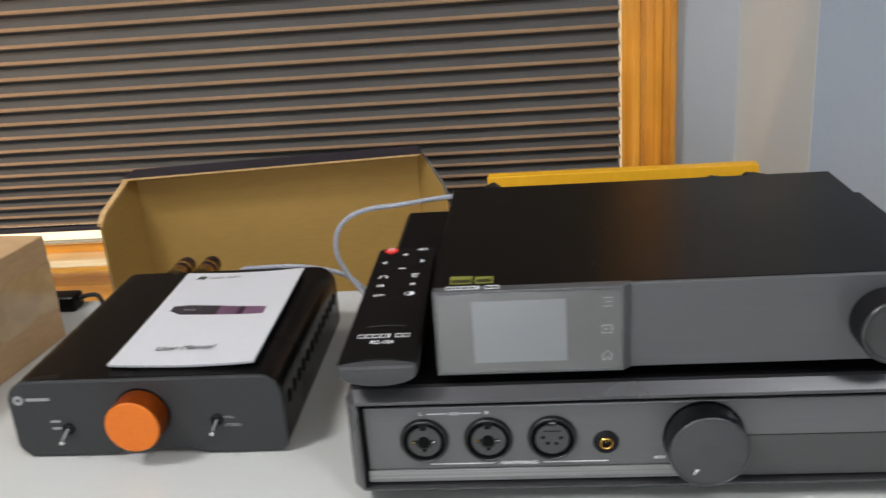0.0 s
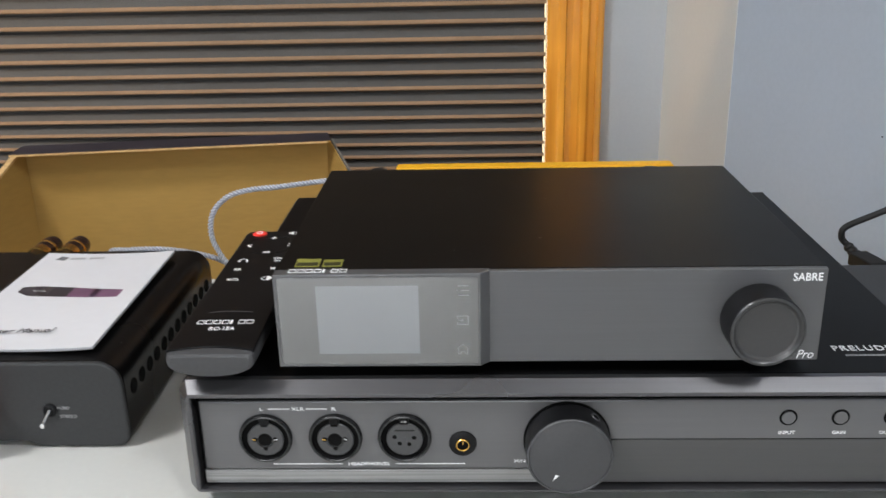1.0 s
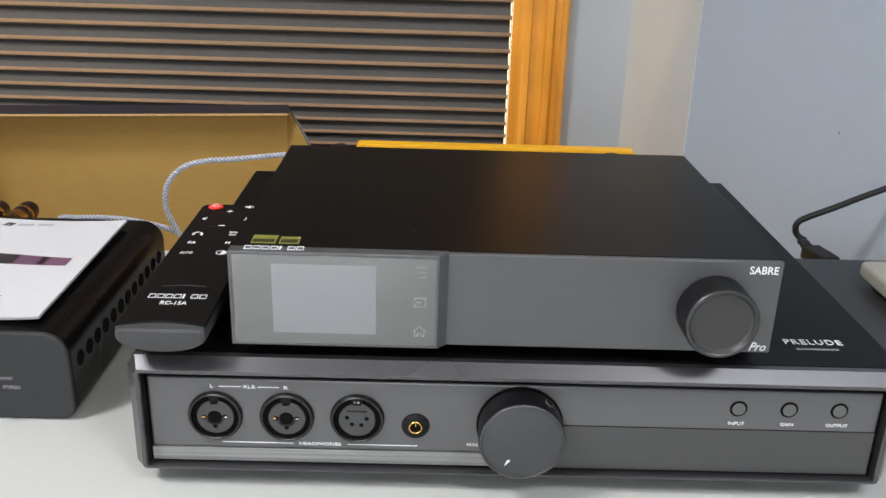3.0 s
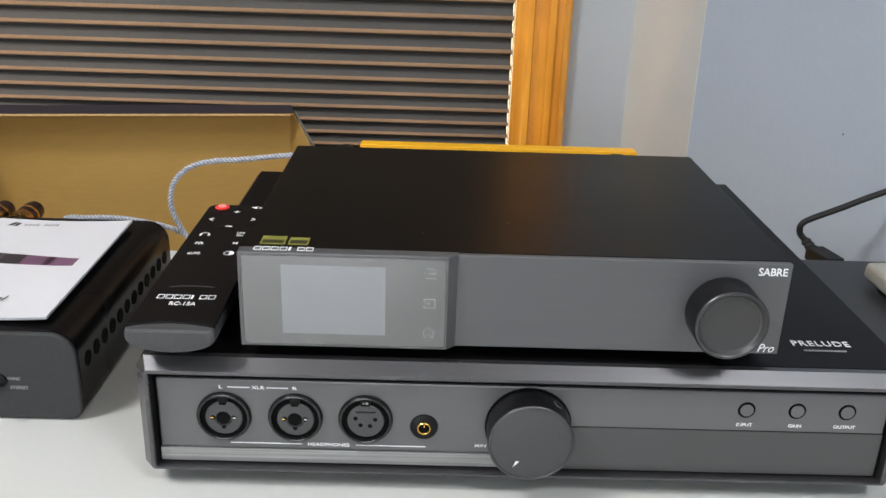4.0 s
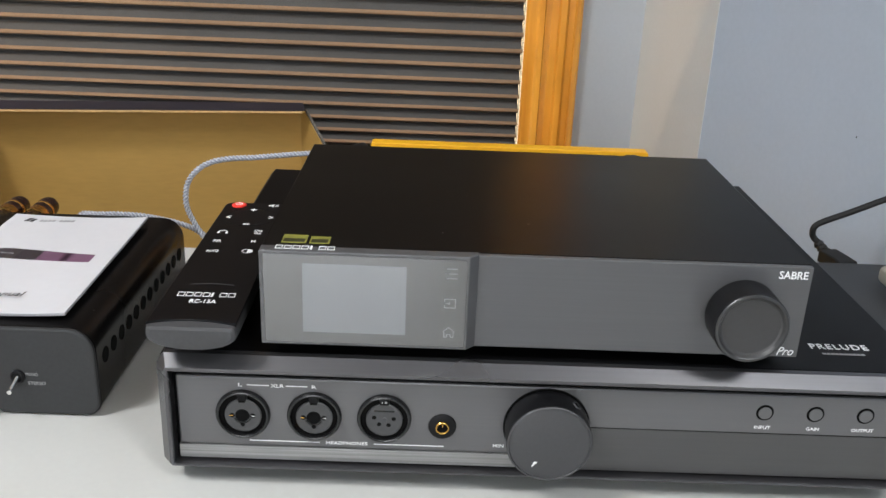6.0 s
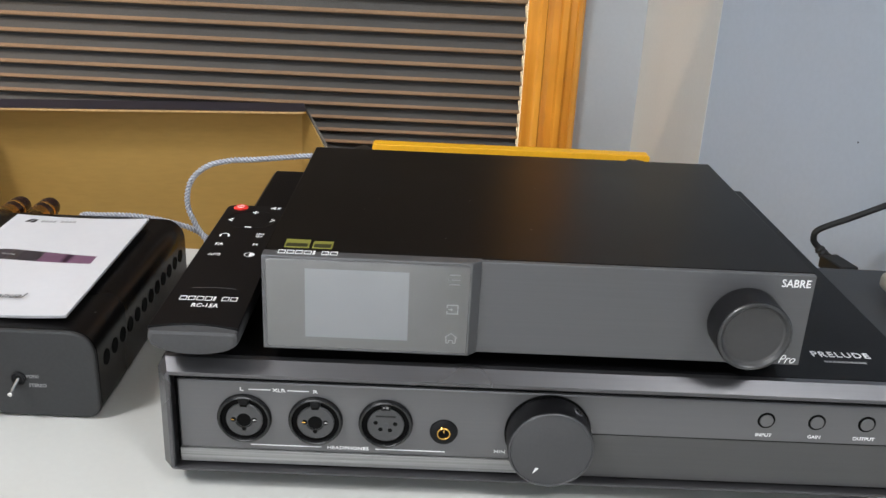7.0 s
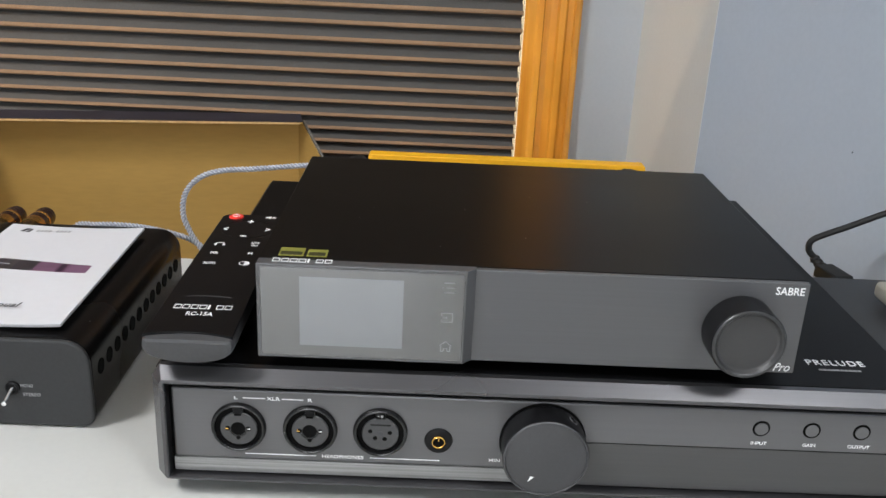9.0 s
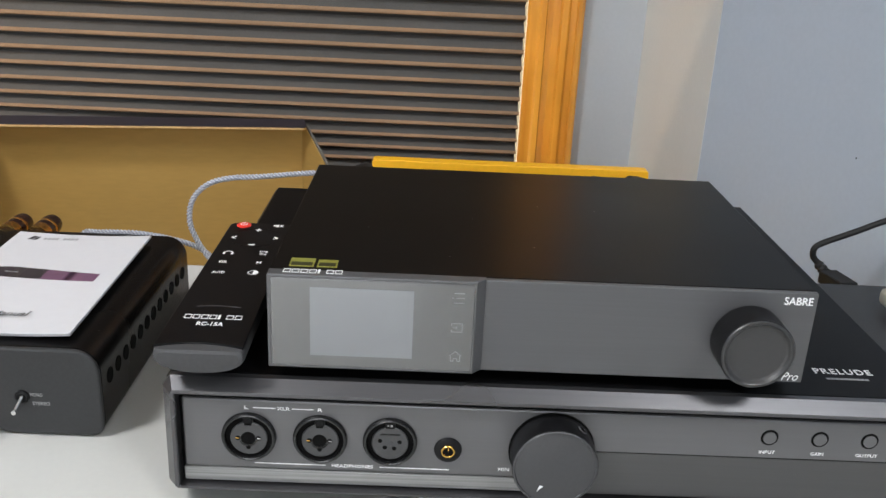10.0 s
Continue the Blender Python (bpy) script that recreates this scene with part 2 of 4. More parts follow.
def prism(points, axis, a0, a1, bevel=0.0, seg=2, bm=None, side_only=False):
    """Polygon extruded along an axis; points lie in the other two, in the order x, y, z."""
    b = bmesh.new()

    def at(p, a):
        return {"x": (a, p[0], p[1]), "y": (p[0], a, p[1]), "z": (p[0], p[1], a)}[axis]

    one = [b.verts.new(at(p, a0)) for p in points]
    two = [b.verts.new(at(p, a1)) for p in points]
    f0, f1 = b.faces.new(one), b.faces.new(two)
    for i in range(len(points)):
        j = (i + 1) % len(points)
        b.faces.new((one[i], one[j], two[j], two[i]))
    bmesh.ops.recalc_face_normals(b, faces=b.faces[:])
    if bevel:
        edges = list({e for f in (f0, f1) for e in f.edges})
        bmesh.ops.bevel(b, geom=edges, offset=bevel, segments=seg, profile=0.5, affect="EDGES")
    return b if bm is None else add(bm, b)


def rounded(x0, x1, z0, z1, r, n=6):
    """Rounded rectangle; r is one radius or four (low left, low right, high right, high left)."""
    rs = (r,) * 4 if not isinstance(r, tuple) else r
    out = []
    for (cx, cz, a0), q in zip(((x0, z0, 180), (x1, z0, 270), (x1, z1, 0), (x0, z1, 90)), rs):
        ox, oz = cx + (q if cx == x0 else -q), cz + (q if cz == z0 else -q)
        for i in range(n + 1):
            a = radians(a0 + 90 * i / n)
            out.append((ox + q * math.cos(a), oz + q * math.sin(a)))
    return out


def lathe(profile, centre, m=None, seg=48, bm=None):
    """Turns (radius, height) rows round the local z, then poses by m at centre; -y is the default forward axis."""
    b = bmesh.new()
    rings = []
    for r, h in profile:
        if r < 1e-6:
            rings.append([b.verts.new((0, 0, h))])
        else:
            rings.append([b.verts.new((r * math.cos(2 * math.pi * i / seg), r * math.sin(2 * math.pi * i / seg), h)) for i in range(seg)])
    for p, q in zip(rings, rings[1:]):
        for i in range(seg):
            j = (i + 1) % seg
            four = [p[i % len(p)], p[j % len(p)], q[j % len(q)], q[i % len(q)]]
            four = list(dict.fromkeys(four))
            if len(four) > 2:
                b.faces.new(four)
    turn = pose(0, 0, 0, 90, 0, 0) if m is None else m
    b.transform(Matrix.Translation(centre) @ turn)
    return b if bm is None else add(bm, b)


def curve_points(points, steps=10):
    pts = [Vector(p) for p in points]
    pts = [2 * pts[0] - pts[1]] + pts + [2 * pts[-1] - pts[-2]]
    out = []
    for i in range(1, len(pts) - 2):
        a, b, c, d = pts[i - 1 : i + 3]
        for k in range(steps):
            t = k / steps
            out.append(0.5 * (2 * b + (c - a) * t + (2 * a - 5 * b + 4 * c - d) * t * t + (3 * b - a - 3 * c + d) * t ** 3))
    return out + [pts[-2]]


def tube(points, r, seg=12, steps=10, ripple=0.0, bm=None):
    line = curve_points(points, steps)
    b = bmesh.new()
    rings, side = [], Vector((0.3, 0.2, 0.9))
    for i, p in enumerate(line):
        d = (line[min(i + 1, len(line) - 1)] - line[max(i - 1, 0)]).normalized()
        side = (side - d * side.dot(d)).normalized()
        up = d.cross(side)
        q = r * (1 + ripple * (1 if i % 2 else -1))
        rings.append([b.verts.new(p + q * (side * math.cos(2 * math.pi * k / seg) + up * math.sin(2 * math.pi * k / seg))) for k in range(seg)])
    for p, q in zip(rings, rings[1:]):
        for k in range(seg):
            b.faces.new((p[k], p[(k + 1) % seg], q[(k + 1) % seg], q[k]))
    b.faces.new(rings[0])
    b.faces.new(rings[-1])
    return b if bm is None else add(bm, b)


def moved(bm, m):
    bm.transform(m)
    return bm


def words(text, width, height, m, shear=0.0, thick=0.0, space=1.0):
    """Raised lettering in the built-in font, fitted to a width and a height; m poses it, letters facing local z."""
    c = bpy.data.curves.new("letters", "FONT")
    c.body, c.size, c.align_x, c.align_y, c.shear, c.extrude, c.offset = text, 1.0, "CENTER", "CENTER", shear, 0.012, thick
    c.resolution_u, c.space_character = 3, space
    ob = bpy.data.objects.new("letters", c)
    scene.collection.objects.link(ob)
    me = bpy.data.meshes.new_from_object(ob.evaluated_get(bpy.context.evaluated_depsgraph_get()))
    bpy.data.objects.remove(ob)
    b = bmesh.new()
    b.from_mesh(me)
    bpy.data.meshes.remove(me)
    lo = [min(v.co[i] for v in b.verts) for i in range(2)]
    hi = [max(v.co[i] for v in b.verts) for i in range(2)]
    b.transform(m @ Matrix.Diagonal((width / (hi[0] - lo[0]), height / (hi[1] - lo[1]), 0.08, 1)) @ Matrix.Translation((-(lo[0] + hi[0]) / 2, -(lo[1] + hi[1]) / 2, 0)))
    return b


def on_front(x, y, z):
    return Matrix.Translation((x, y, z)) @ pose(0, 0, 0, 90, 0, 0)


def on_top(x, y, z, turn=0):
    return Matrix.Translation((x, y, z)) @ pose(0, 0, 0, 0, 0, turn)


def marks(word_shape, x0, x1, y, z0, z1, flat, bm=None):
    """A row of plain open blocks in place of a maker's mark; flat: they lie on a top at height y."""
    b = bmesh.new() if bm is None else bm
    n = len(word_shape)
    w = (x1 - x0) / n
    t = (z1 - z0) * 0.085
    for i, c in enumerate(word_shape):
        a, e = x0 + i * w + 0.08 * w, x0 + (i + 1) * w - 0.08 * w
        if c == "n":
            e = a + 0.30 * (e - a)
        rows = {"t": [(a, e, z1 - t, z1), ((a + e) / 2 - t / 2, (a + e) / 2 + t / 2, z0, z1 - t)],
                "o": [(a, e, z1 - t, z1), (a, e, z0, z0 + t), (a, a + t, z0 + t, z1 - t), (e - t, e, z0 + t, z1 - t)],
                "p": [(a, e, z1 - t, z1), (a, a + t, z0, z1 - t), (e - t, e, z0 + 1.6 * t, z1 - t), (a + t, e - t, z0 + 1.6 * t, z0 + 2.5 * t)],
                "n": [(a, e, z0, z1)],
                "b": [(a, e, z0, z1)],
                "h": [(a, a + t, z0, z1), (e - t, e, z0, z1), (a + t, e - t, z1 - 2 * t, z1 - t)]}[c]
        for p, q, r, s in rows:
            if flat:
                box(p, q, r, s, y - 0.003, y + 0.0005, bm=b)
            else:
                box(p, q, y - 0.004, y + 0.004, r, s, bm=b)
    return b


# ---- room ----
D0 = 7.4                                   # desk top
WY, RX, RY = 8.45, 3.37, 5.30              # window wall, right reveal, edge of the reveal
LX = -11.0                                 # left reveal


def setting(name, bm, material, label, category="wall"):
    return solid(name, bm, material, (0, 0, 0), label, category, kind="structure")


setting("floor", box(-26, 15, -30, 12, -0.3, 0), FLOOR, "brown wooden floor boards", "floor")
setting("ceiling", box(-26, 15, -30, 12, 24, 24.4), WHITE_PAINT, "plain white painted ceiling", "ceiling")
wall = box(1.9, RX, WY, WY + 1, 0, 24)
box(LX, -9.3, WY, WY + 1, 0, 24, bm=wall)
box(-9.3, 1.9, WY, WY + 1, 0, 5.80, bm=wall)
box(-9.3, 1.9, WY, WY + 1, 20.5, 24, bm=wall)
setting("wall_north", wall, WALL_WARM_LIT, "blue-grey painted wall round the window")
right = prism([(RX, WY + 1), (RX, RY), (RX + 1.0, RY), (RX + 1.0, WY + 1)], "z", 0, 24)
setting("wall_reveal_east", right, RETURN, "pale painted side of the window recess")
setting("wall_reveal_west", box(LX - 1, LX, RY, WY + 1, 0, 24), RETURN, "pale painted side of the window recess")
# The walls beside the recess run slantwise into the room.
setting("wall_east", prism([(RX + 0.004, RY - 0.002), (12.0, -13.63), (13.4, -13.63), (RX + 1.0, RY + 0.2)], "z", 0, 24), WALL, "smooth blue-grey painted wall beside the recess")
setting("wall_east_side", box(12.0, 13.4, -28, -13.63, 0, 24), WALL, "blue-grey painted side wall")
setting("wall_west", prism([(LX - 0.004, RY - 0.002), (-15, -0.35), (-16, -0.35), (LX - 1.0, RY + 0.2)], "z", 0, 24), WALL, "blue-grey painted wall beside the recess")
setting("wall_west_side", box(-16, -15, -28, -0.35, 0, 24), WALL, "blue-grey painted side wall")
south = box(-16, -12, -29, -28, 0, 24)
box(2, 13.4, -29, -28, 0, 24, bm=south)
box(-12, 2, -29, -28, 0, 9, bm=south)
box(-12, 2, -29, -28, 20, 24, bm=south)
setting("wall_south", south, WHITE_PAINT, "white painted wall across the room")
# Unseen window, added as an opening for the fill lamp.
far = thing("fill_window", (-5, -28.5, 9), "unseen white framed window, added to go with the fill light", "window", kind="structure")
part("window_frame", add(add(box(-12, -11.5, -28.7, -28.2, 9, 20), box(1.5, 2, -28.7, -28.2, 9, 20)), add(box(-11.5, 1.5, -28.7, -28.2, 9, 9.5), box(-11.5, 1.5, -28.7, -28.2, 19.5, 20))), WHITE_PAINT, far)
part("pane", box(-11.5, 1.5, -28.6, -28.55, 9.5, 19.5), PANE, far)

seat = thing("window_seat", (-4, 5.6, 0), "white painted window seat filling the recess", "window seat", kind="structure")
part("seat_board", box(LX, RX, 5.3, WY, 4.85, 5.03, 0.0), WHITE_PAINT, seat)
part("seat_board", box(LX, 4.6, 2.95, 5.299, 4.85, 5.03, 0.0), WHITE_PAINT, seat)
part("seat_front", box(LX, RX, 3.1, 3.3, 0, 4.85), WHITE_PAINT, seat)

# A small dark scuff on the wall beside the recess.
scuff = prism([(0.006 * math.cos(q), 0.009 * math.sin(q)) for q in (0.2, 1.1, 1.9, 2.9, 3.8, 4.6, 5.6)], "y", -0.003, 0.0015)
setting("wall_scuff", moved(scuff, Matrix.Translation((4.1314, 3.6295, 8.276)) @ pose(0, 0, 0, 0, 0, -65.5)), GREY_PLASTIC, "tiny dark scuff on the painted wall", "scuff")

# ---- window with casing and pleated blind ----
window = thing("window_1", (-3.7, WY, 5.4), "window with varnished orange wood casing behind a closed blind", "window", kind="structure")
case = [(1.83, 8.47), (1.83, 8.32), (1.86, 8.28), (1.97, 8.28), (2.0, 8.245), (2.06, 8.245), (2.085, 8.315), (2.16, 8.335), (2.245, 8.315), (2.265, 8.24),
        (2.34, 8.235), (2.375, 8.29), (2.45, 8.29), (2.465, 8.255), (2.52, 8.27), (2.555, 8.31), (2.56, 8.47)]
part("casing", prism([(x, y) for x, y in case], "z", 5.03, 21.0, 0.0), OAK, window, "fluted varnished orange wood casing")
part("casing", prism([(-7.47 - x, y) for x, y in case], "z", 5.03, 21.0, 0.0), OAK, window, "fluted varnished orange wood casing")
part("head_casing", box(-9.3, 1.83, 8.26, 8.47, 20.3, 21.0, 0.03), OAK_H, window)
sill = [(8.60, 5.86), (7.94, 5.86), (7.91, 5.84), (7.90, 5.80), (7.92, 5.76), (8.10, 5.75), (8.12, 5.71), (8.15, 5.68), (8.18, 5.62), (8.18, 5.50), (8.21, 5.47), (8.21, 5.16), (8.17, 5.12), (8.17, 5.03), (8.449, 5.03), (8.449, 5.81), (8.60, 5.81)]
part("window_sill", prism(sill, "x", -9.28, 1.829), OAK_H, window, "glossy moulded orange wood sill")
# Thin added slab that paints the daylight sheen along the sill top.
part("sill_top", box(-9.27, 1.82, 7.945, 8.59, 5.861, 5.868, 0.002), SILL_SHEEN, window, "glossy sill top with daylight sheen in its pale colour")
part("bottom_rail", box(-9.3, 1.9, 8.60, 8.70, 5.802, 6.0, 0.01), OAK_H, window)
pane = part("pane", box(-9.3, 1.9, 8.64, 8.67, 6.0, 20.5), PANE, window)
pane.visible_shadow = False
setting("backdrop", box(-11, 4, 10.2, 10.3, 3, 23), OUTSIDE, "bright plain daylight behind the window", "backdrop")

blind = thing("pleated_blind", (-3.7, 8.4, 6.25), "closed dark grey pleated blind, tan lamplight painted on its folds", "window blind")
PITCH = 0.19
pleat = [(8.455, -0.004), (8.45, 0.002), (8.352, 0.044), (8.342, 0.066), (8.372, 0.098), (8.408, 0.136), (8.430, 0.168), (8.445, 0.190), (8.455, 0.192), (8.462, 0.192), (8.462, -0.004)]
# Thin ridge strips that carry the lamplit tan.
tip = [(8.36, 0.040), (8.336, 0.042), (8.326, 0.052), (8.329, 0.066), (8.340, 0.080), (8.354, 0.088), (8.37, 0.084)]
shift = ROOTS[blind]
pleat_me = to_mesh("pleat", prism(pleat, "x", -9.2, 1.803), PLEAT, Vector((0, 0, 0)))
tip_me = to_mesh("fold_edge", prism(tip, "x", -9.2, 1.816), PLEAT_TIP_LIT, Vector((0, 0, 0)))
tip_z, i = 6.405, 0
while tip_z < 20.15:
    step = 0.132 + 0.0103 * min(i, 20) - 0.00025 * min(i, 20) ** 2      # folds hang closer towards the bottom
    p = new("pleat", pleat_me)
    p.parent, p.scale = blind, (1, 1, step / PITCH)
    p.location = Vector((0, 0, (tip_z - 0.06 * step / PITCH) * S)) - shift
    q = new("fold_edge", tip_me)
    q.parent = p
    if i == 0:
        q["label"] = "fold line with warm lamplight in its tan"
    tip_z, i = tip_z + step, i + 1
part("blind_rail", box(-9.2, 1.79, 8.33, 8.45, 6.285, 6.358, 0.012), BOX_BLACK, blind)
part("head_rail", box(-9.2, 1.79, 8.30, 8.45, 20.245, 20.3, 0.012), BOX_BLACK, blind)

# ---- desk ----
desk = thing("desk", (-3, 0, 0), "white laminate desk with a smooth satin top", "desk")
part("desk_top", box(-10.5, 4.40, -5.6, 2.90, D0 - 0.25, D0, 0.015), DESK, desk)
for x, y in ((-10.2, -5.3), (-10.2, 2.2), (3.7, -5.3), (3.7, 2.2)):
    part("leg", box(x, x + 0.5, y, y + 0.5, 0, D0 - 0.25, 0.02), DESK, desk)

# ---- headphone amplifier: the wide lower unit ----
PX0, PX1, PZ0, PZ1, PY1 = -0.475, 2.972, 7.478, 8.06, 2.85
amp = thing("headphone_amplifier", ((PX0 + PX1) / 2, 1.4, D0), "wide black headphone amplifier with a charcoal front standing on the desk", "amplifier")
part("case", prism([(PX0 + 0.012, PZ0 + 0.01), (PX1 + 0.006, PZ0 + 0.01), (PX1 + 0.006, PZ1 - 0.03), (PX1 - 0.004, PZ1), (PX0 + 0.04, PZ1), (PX0 + 0.012, PZ1 - 0.03)], "y", 0.045, PY1, 0.006), LID_BLACK, amp, "black satin metal case")
# Frame round the recessed faceplate: chamfered outside, square inside.
bm = bmesh.new()
loops = []
for inset, y in ((0.0, 0.045), (0.003, 0.018), (0.050, -0.035), (0.066, -0.035), (0.072, -0.028), (0.072, 0.043)):
    x0, x1, z0, z1 = PX0 + inset * 0.9, PX1 - inset * 0.9, PZ0 + inset * 0.48, PZ1 - 0.002 - inset
    c, k = max(0.004, 0.036 - inset * 0.5), max(0.004, 0.052 - inset * 0.7)
    loops.append([bm.verts.new(v) for v in ((x0 + c, y, z0), (x1 - c, y, z0), (x1, y, z0 + c), (x1, y, z1 - k), (x1 - k * 0.7, y, z1), (x0 + k * 0.7, y, z1), (x0, y, z1 - k), (x0, y, z0 + c))])
for p, q in zip(loops, loops[1:]):
    for i in range(8):
        bm.faces.new((p[i], p[(i + 1) % 8], q[(i + 1) % 8], q[i]))
part("front_frame", bm, FRAME_METAL, amp, "chamfered satin metal frame")
FY = 0.01
# Black backing sheet that paints the shade in the gap round the faceplate.
part("shadow_gap", box(PX0 + 0.060, PX1 - 0.060, 0.036, 0.046, 7.515, 7.985), HOLE, amp)
part("faceplate", box(PX0 + 0.083, PX1 - 0.083, FY, 0.0355, 7.594, 7.949, 0.010), ALU_DARK, amp, "charcoal anodised faceplate")
# One lower plate in two tones: shaded dark right, desk-lit light left.
part("lower_faceplate", box(1.272, PX1 - 0.086, FY - 0.004, FY + 0.006, 7.524, 7.747, 0.002), PLATE_SHADED, amp, "smooth lower plate toned dark for shade")
part("plate_seam", box(1.272, PX1 - 0.086, FY - 0.0012, FY + 0.004, 7.7478, 7.7508), HOLE, amp, "fine dark seam")
part("brushed_strip_lit", box(PX0 + 0.080, 1.268, FY - 0.004, 0.0355, 7.524, 7.592, 0.003), ALU_BRUSH, amp, "brushed metal strip with desk sheen in its light tone")
for x in (-0.2, 2.7):
    for y in (0.35, 2.4):
        part("foot", lathe([(0, 0), (0.14, 0), (0.15, 0.01), (0.15, PZ0 - D0 + 0.008), (0, PZ0 - D0 + 0.008)], (x, y, D0 + 0.001), Matrix.Identity(4), 32), RUBBER, amp)


def socket(x, z, five):
    """Round panel connector: proud rim, dark well and an insert with its contacts."""
    y = FY
    rim = part("five_pin_socket" if five else "combo_socket", lathe([(0.123, 0.001), (0.122, 0.012), (0.117, 0.020), (0.112, 0.022), (0.107, 0.020), (0.104, 0.012), (0.103, 0.001)], (x, y, z), None, 64), INSERT, amp, "black round connector")
    part("well", lathe([(0.1035, 0.002), (0.0, 0.002)], (x, y, z), None, 48), HOLE, rim)
    part("insert", lathe([(0.083, 0.001), (0.083, 0.007), (0.080, 0.010), (0.0, 0.010)], (x, y, z - 0.007), None, 56), GREY_INSERT, rim, "dark grey insert")
    part("latch", box(x - 0.022, x + 0.022, y - 0.019, y - 0.002, z + 0.074, z + 0.102, 0.004), PLASTIC, rim)
    if five:
        part("latch_mark", add(box(x - 0.012, x - 0.006, y - 0.0197, y - 0.018, z + 0.086, z + 0.094), box(x + 0.001, x + 0.012, y - 0.0197, y - 0.018, z + 0.085, z + 0.095)), PRINT_DIM, rim)
        for dx, dz in ((-0.045, 0.010), (-0.023, -0.024), (0.020, -0.027), (0.043, 0.006)):
            part("pin_hole", lathe([(0.0, 0.0106), (0.0095, 0.0106), (0.0115, 0.009)], (x + dx, y, z + dz - 0.004), None, 16), HOLE, rim)
        part("centre_spot", lathe([(0.0, 0.0112), (0.013, 0.0112), (0.015, 0.009)], (x, y, z - 0.006), None, 20), KNOB, rim)
        part("insert_notch", box(x - 0.045, x + 0.045, y - 0.0112, y - 0.009, z + 0.036, z + 0.044, 0.0005), INSERT, rim)
    else:
        part("jack_hole", lathe([(0.0, 0.0106), (0.032, 0.0106), (0.034, 0.009)], (x - 0.002, y, z - 0.006), None, 32), HOLE, rim)
        part("jack_collar", prism([(x - 0.002 + r * math.cos(radians(q)), z - 0.006 + r * math.sin(radians(q))) for r, seq in ((0.041, range(200, 341, 10)), (0.034, range(340, 199, -10))) for q in seq], "y", y - 0.0125, y - 0.009), INSERT, rim)
        part("release_slot", lathe([(0.0, 0.0128), (0.0095, 0.0128), (0.011, 0.009)], (x - 0.002, y, z - 0.052), None, 16), HOLE, rim)
        part("key_notch", box(x - 0.018, x + 0.014, y - 0.0112, y - 0.009, z + 0.060, z + 0.072, 0.0008), HOLE, rim)
        for side in (-1, 1):
            part("contact_slot", lathe([(0.0, 0.0107), (0.0115, 0.0107), (0.013, 0.009)], (x + side * 0.046 - 0.002, y, z - 0.006), None, 16), HOLE, rim)
            part("contact", box(x + side * 0.049 - 0.011, x + side * 0.049 + 0.005, y - 0.014, y - 0.0105, z - 0.008, z - 0.0025, 0.0008), GOLD if side < 0 else CHROME, rim, "bright metal contact")


for i, x in enumerate((-0.098, 0.222, 0.537)):
    socket(x, 7.763, i == 2)
jack = part("headphone_jack", lathe([(0.064, 0.001), (0.061, 0.008), (0.044, 0.014), (0.030, 0.015), (0.0, 0.015)], (0.800, FY, 7.730)), KNOB_SIDE, amp)
part("gold_ring", lathe([(0.0315, 0.014), (0.0315, 0.021), (0.029, 0.024), (0.0255, 0.024), (0.0235, 0.021), (0.0235, 0.0155)], (0.800, FY, 7.731)), GOLD, jack, "gold ring")
part("jack_bore", lathe([(0.0, 0.0162), (0.0240, 0.0162)], (0.800, FY, 7.731)), HOLE, jack)
part("spring_contact", box(0.799, 0.803, FY - 0.018, FY - 0.0155, 7.734, 7.750), GOLD, jack)

# Volume knob with a drilled side and a pointer mark.
kx, kz, kr = 1.270, 7.748, 0.190
knob = part("volume_knob", lathe([(kr - 0.004, 0.008), (kr - 0.002, 0.012), (kr, 0.02), (kr, 0.142), (kr - 0.002, 0.145)], (kx, FY, kz), None, 96), KNOB_SIDE, amp, "large charcoal volume knob")
part("knob_face", lathe([(kr - 0.002, 0.145), (kr - 0.006, 0.149), (kr - 0.010, 0.150), (kr - 0.013, 0.144), (kr - 0.016, 0.145), (0.0, 0.145)], (kx, FY, kz), None, 96), KNOB, knob, "charcoal face with a fine rim")
a = radians(38)
part("side_hole", lathe([(0.0, 0.003), (0.015, 0.003), (0.019, 0.0)], (kx + kr * math.sin(a), FY - 0.062, kz + kr * math.cos(a)), pose(0, 0, 0, 0, 38, 0), 20), HOLE, knob)
# Grey ring added for the highlight round the hole.
part("hole_highlight", lathe([(0.016, 0.001), (0.017, 0.0042), (0.022, 0.0042), (0.024, 0.0)], (kx + (kr - 0.001) * math.sin(a), FY - 0.062, kz + (kr - 0.001) * math.cos(a)), pose(0, 0, 0, 0, 38, 0), 24), KNOB, knob)
part("pointer", prism([(kx - 0.073, kz - 0.122), (kx - 0.046, kz - 0.094), (kx - 0.062, kz - 0.090)], "y", FY - 0.1465, FY - 0.143), PRINT, knob, "white pointer mark")
part("knob_gap", lathe([(kr + 0.006, 0.001), (kr + 0.006, 0.003), (0.0, 0.003)], (kx, FY, kz), None, 64), HOLE, knob)

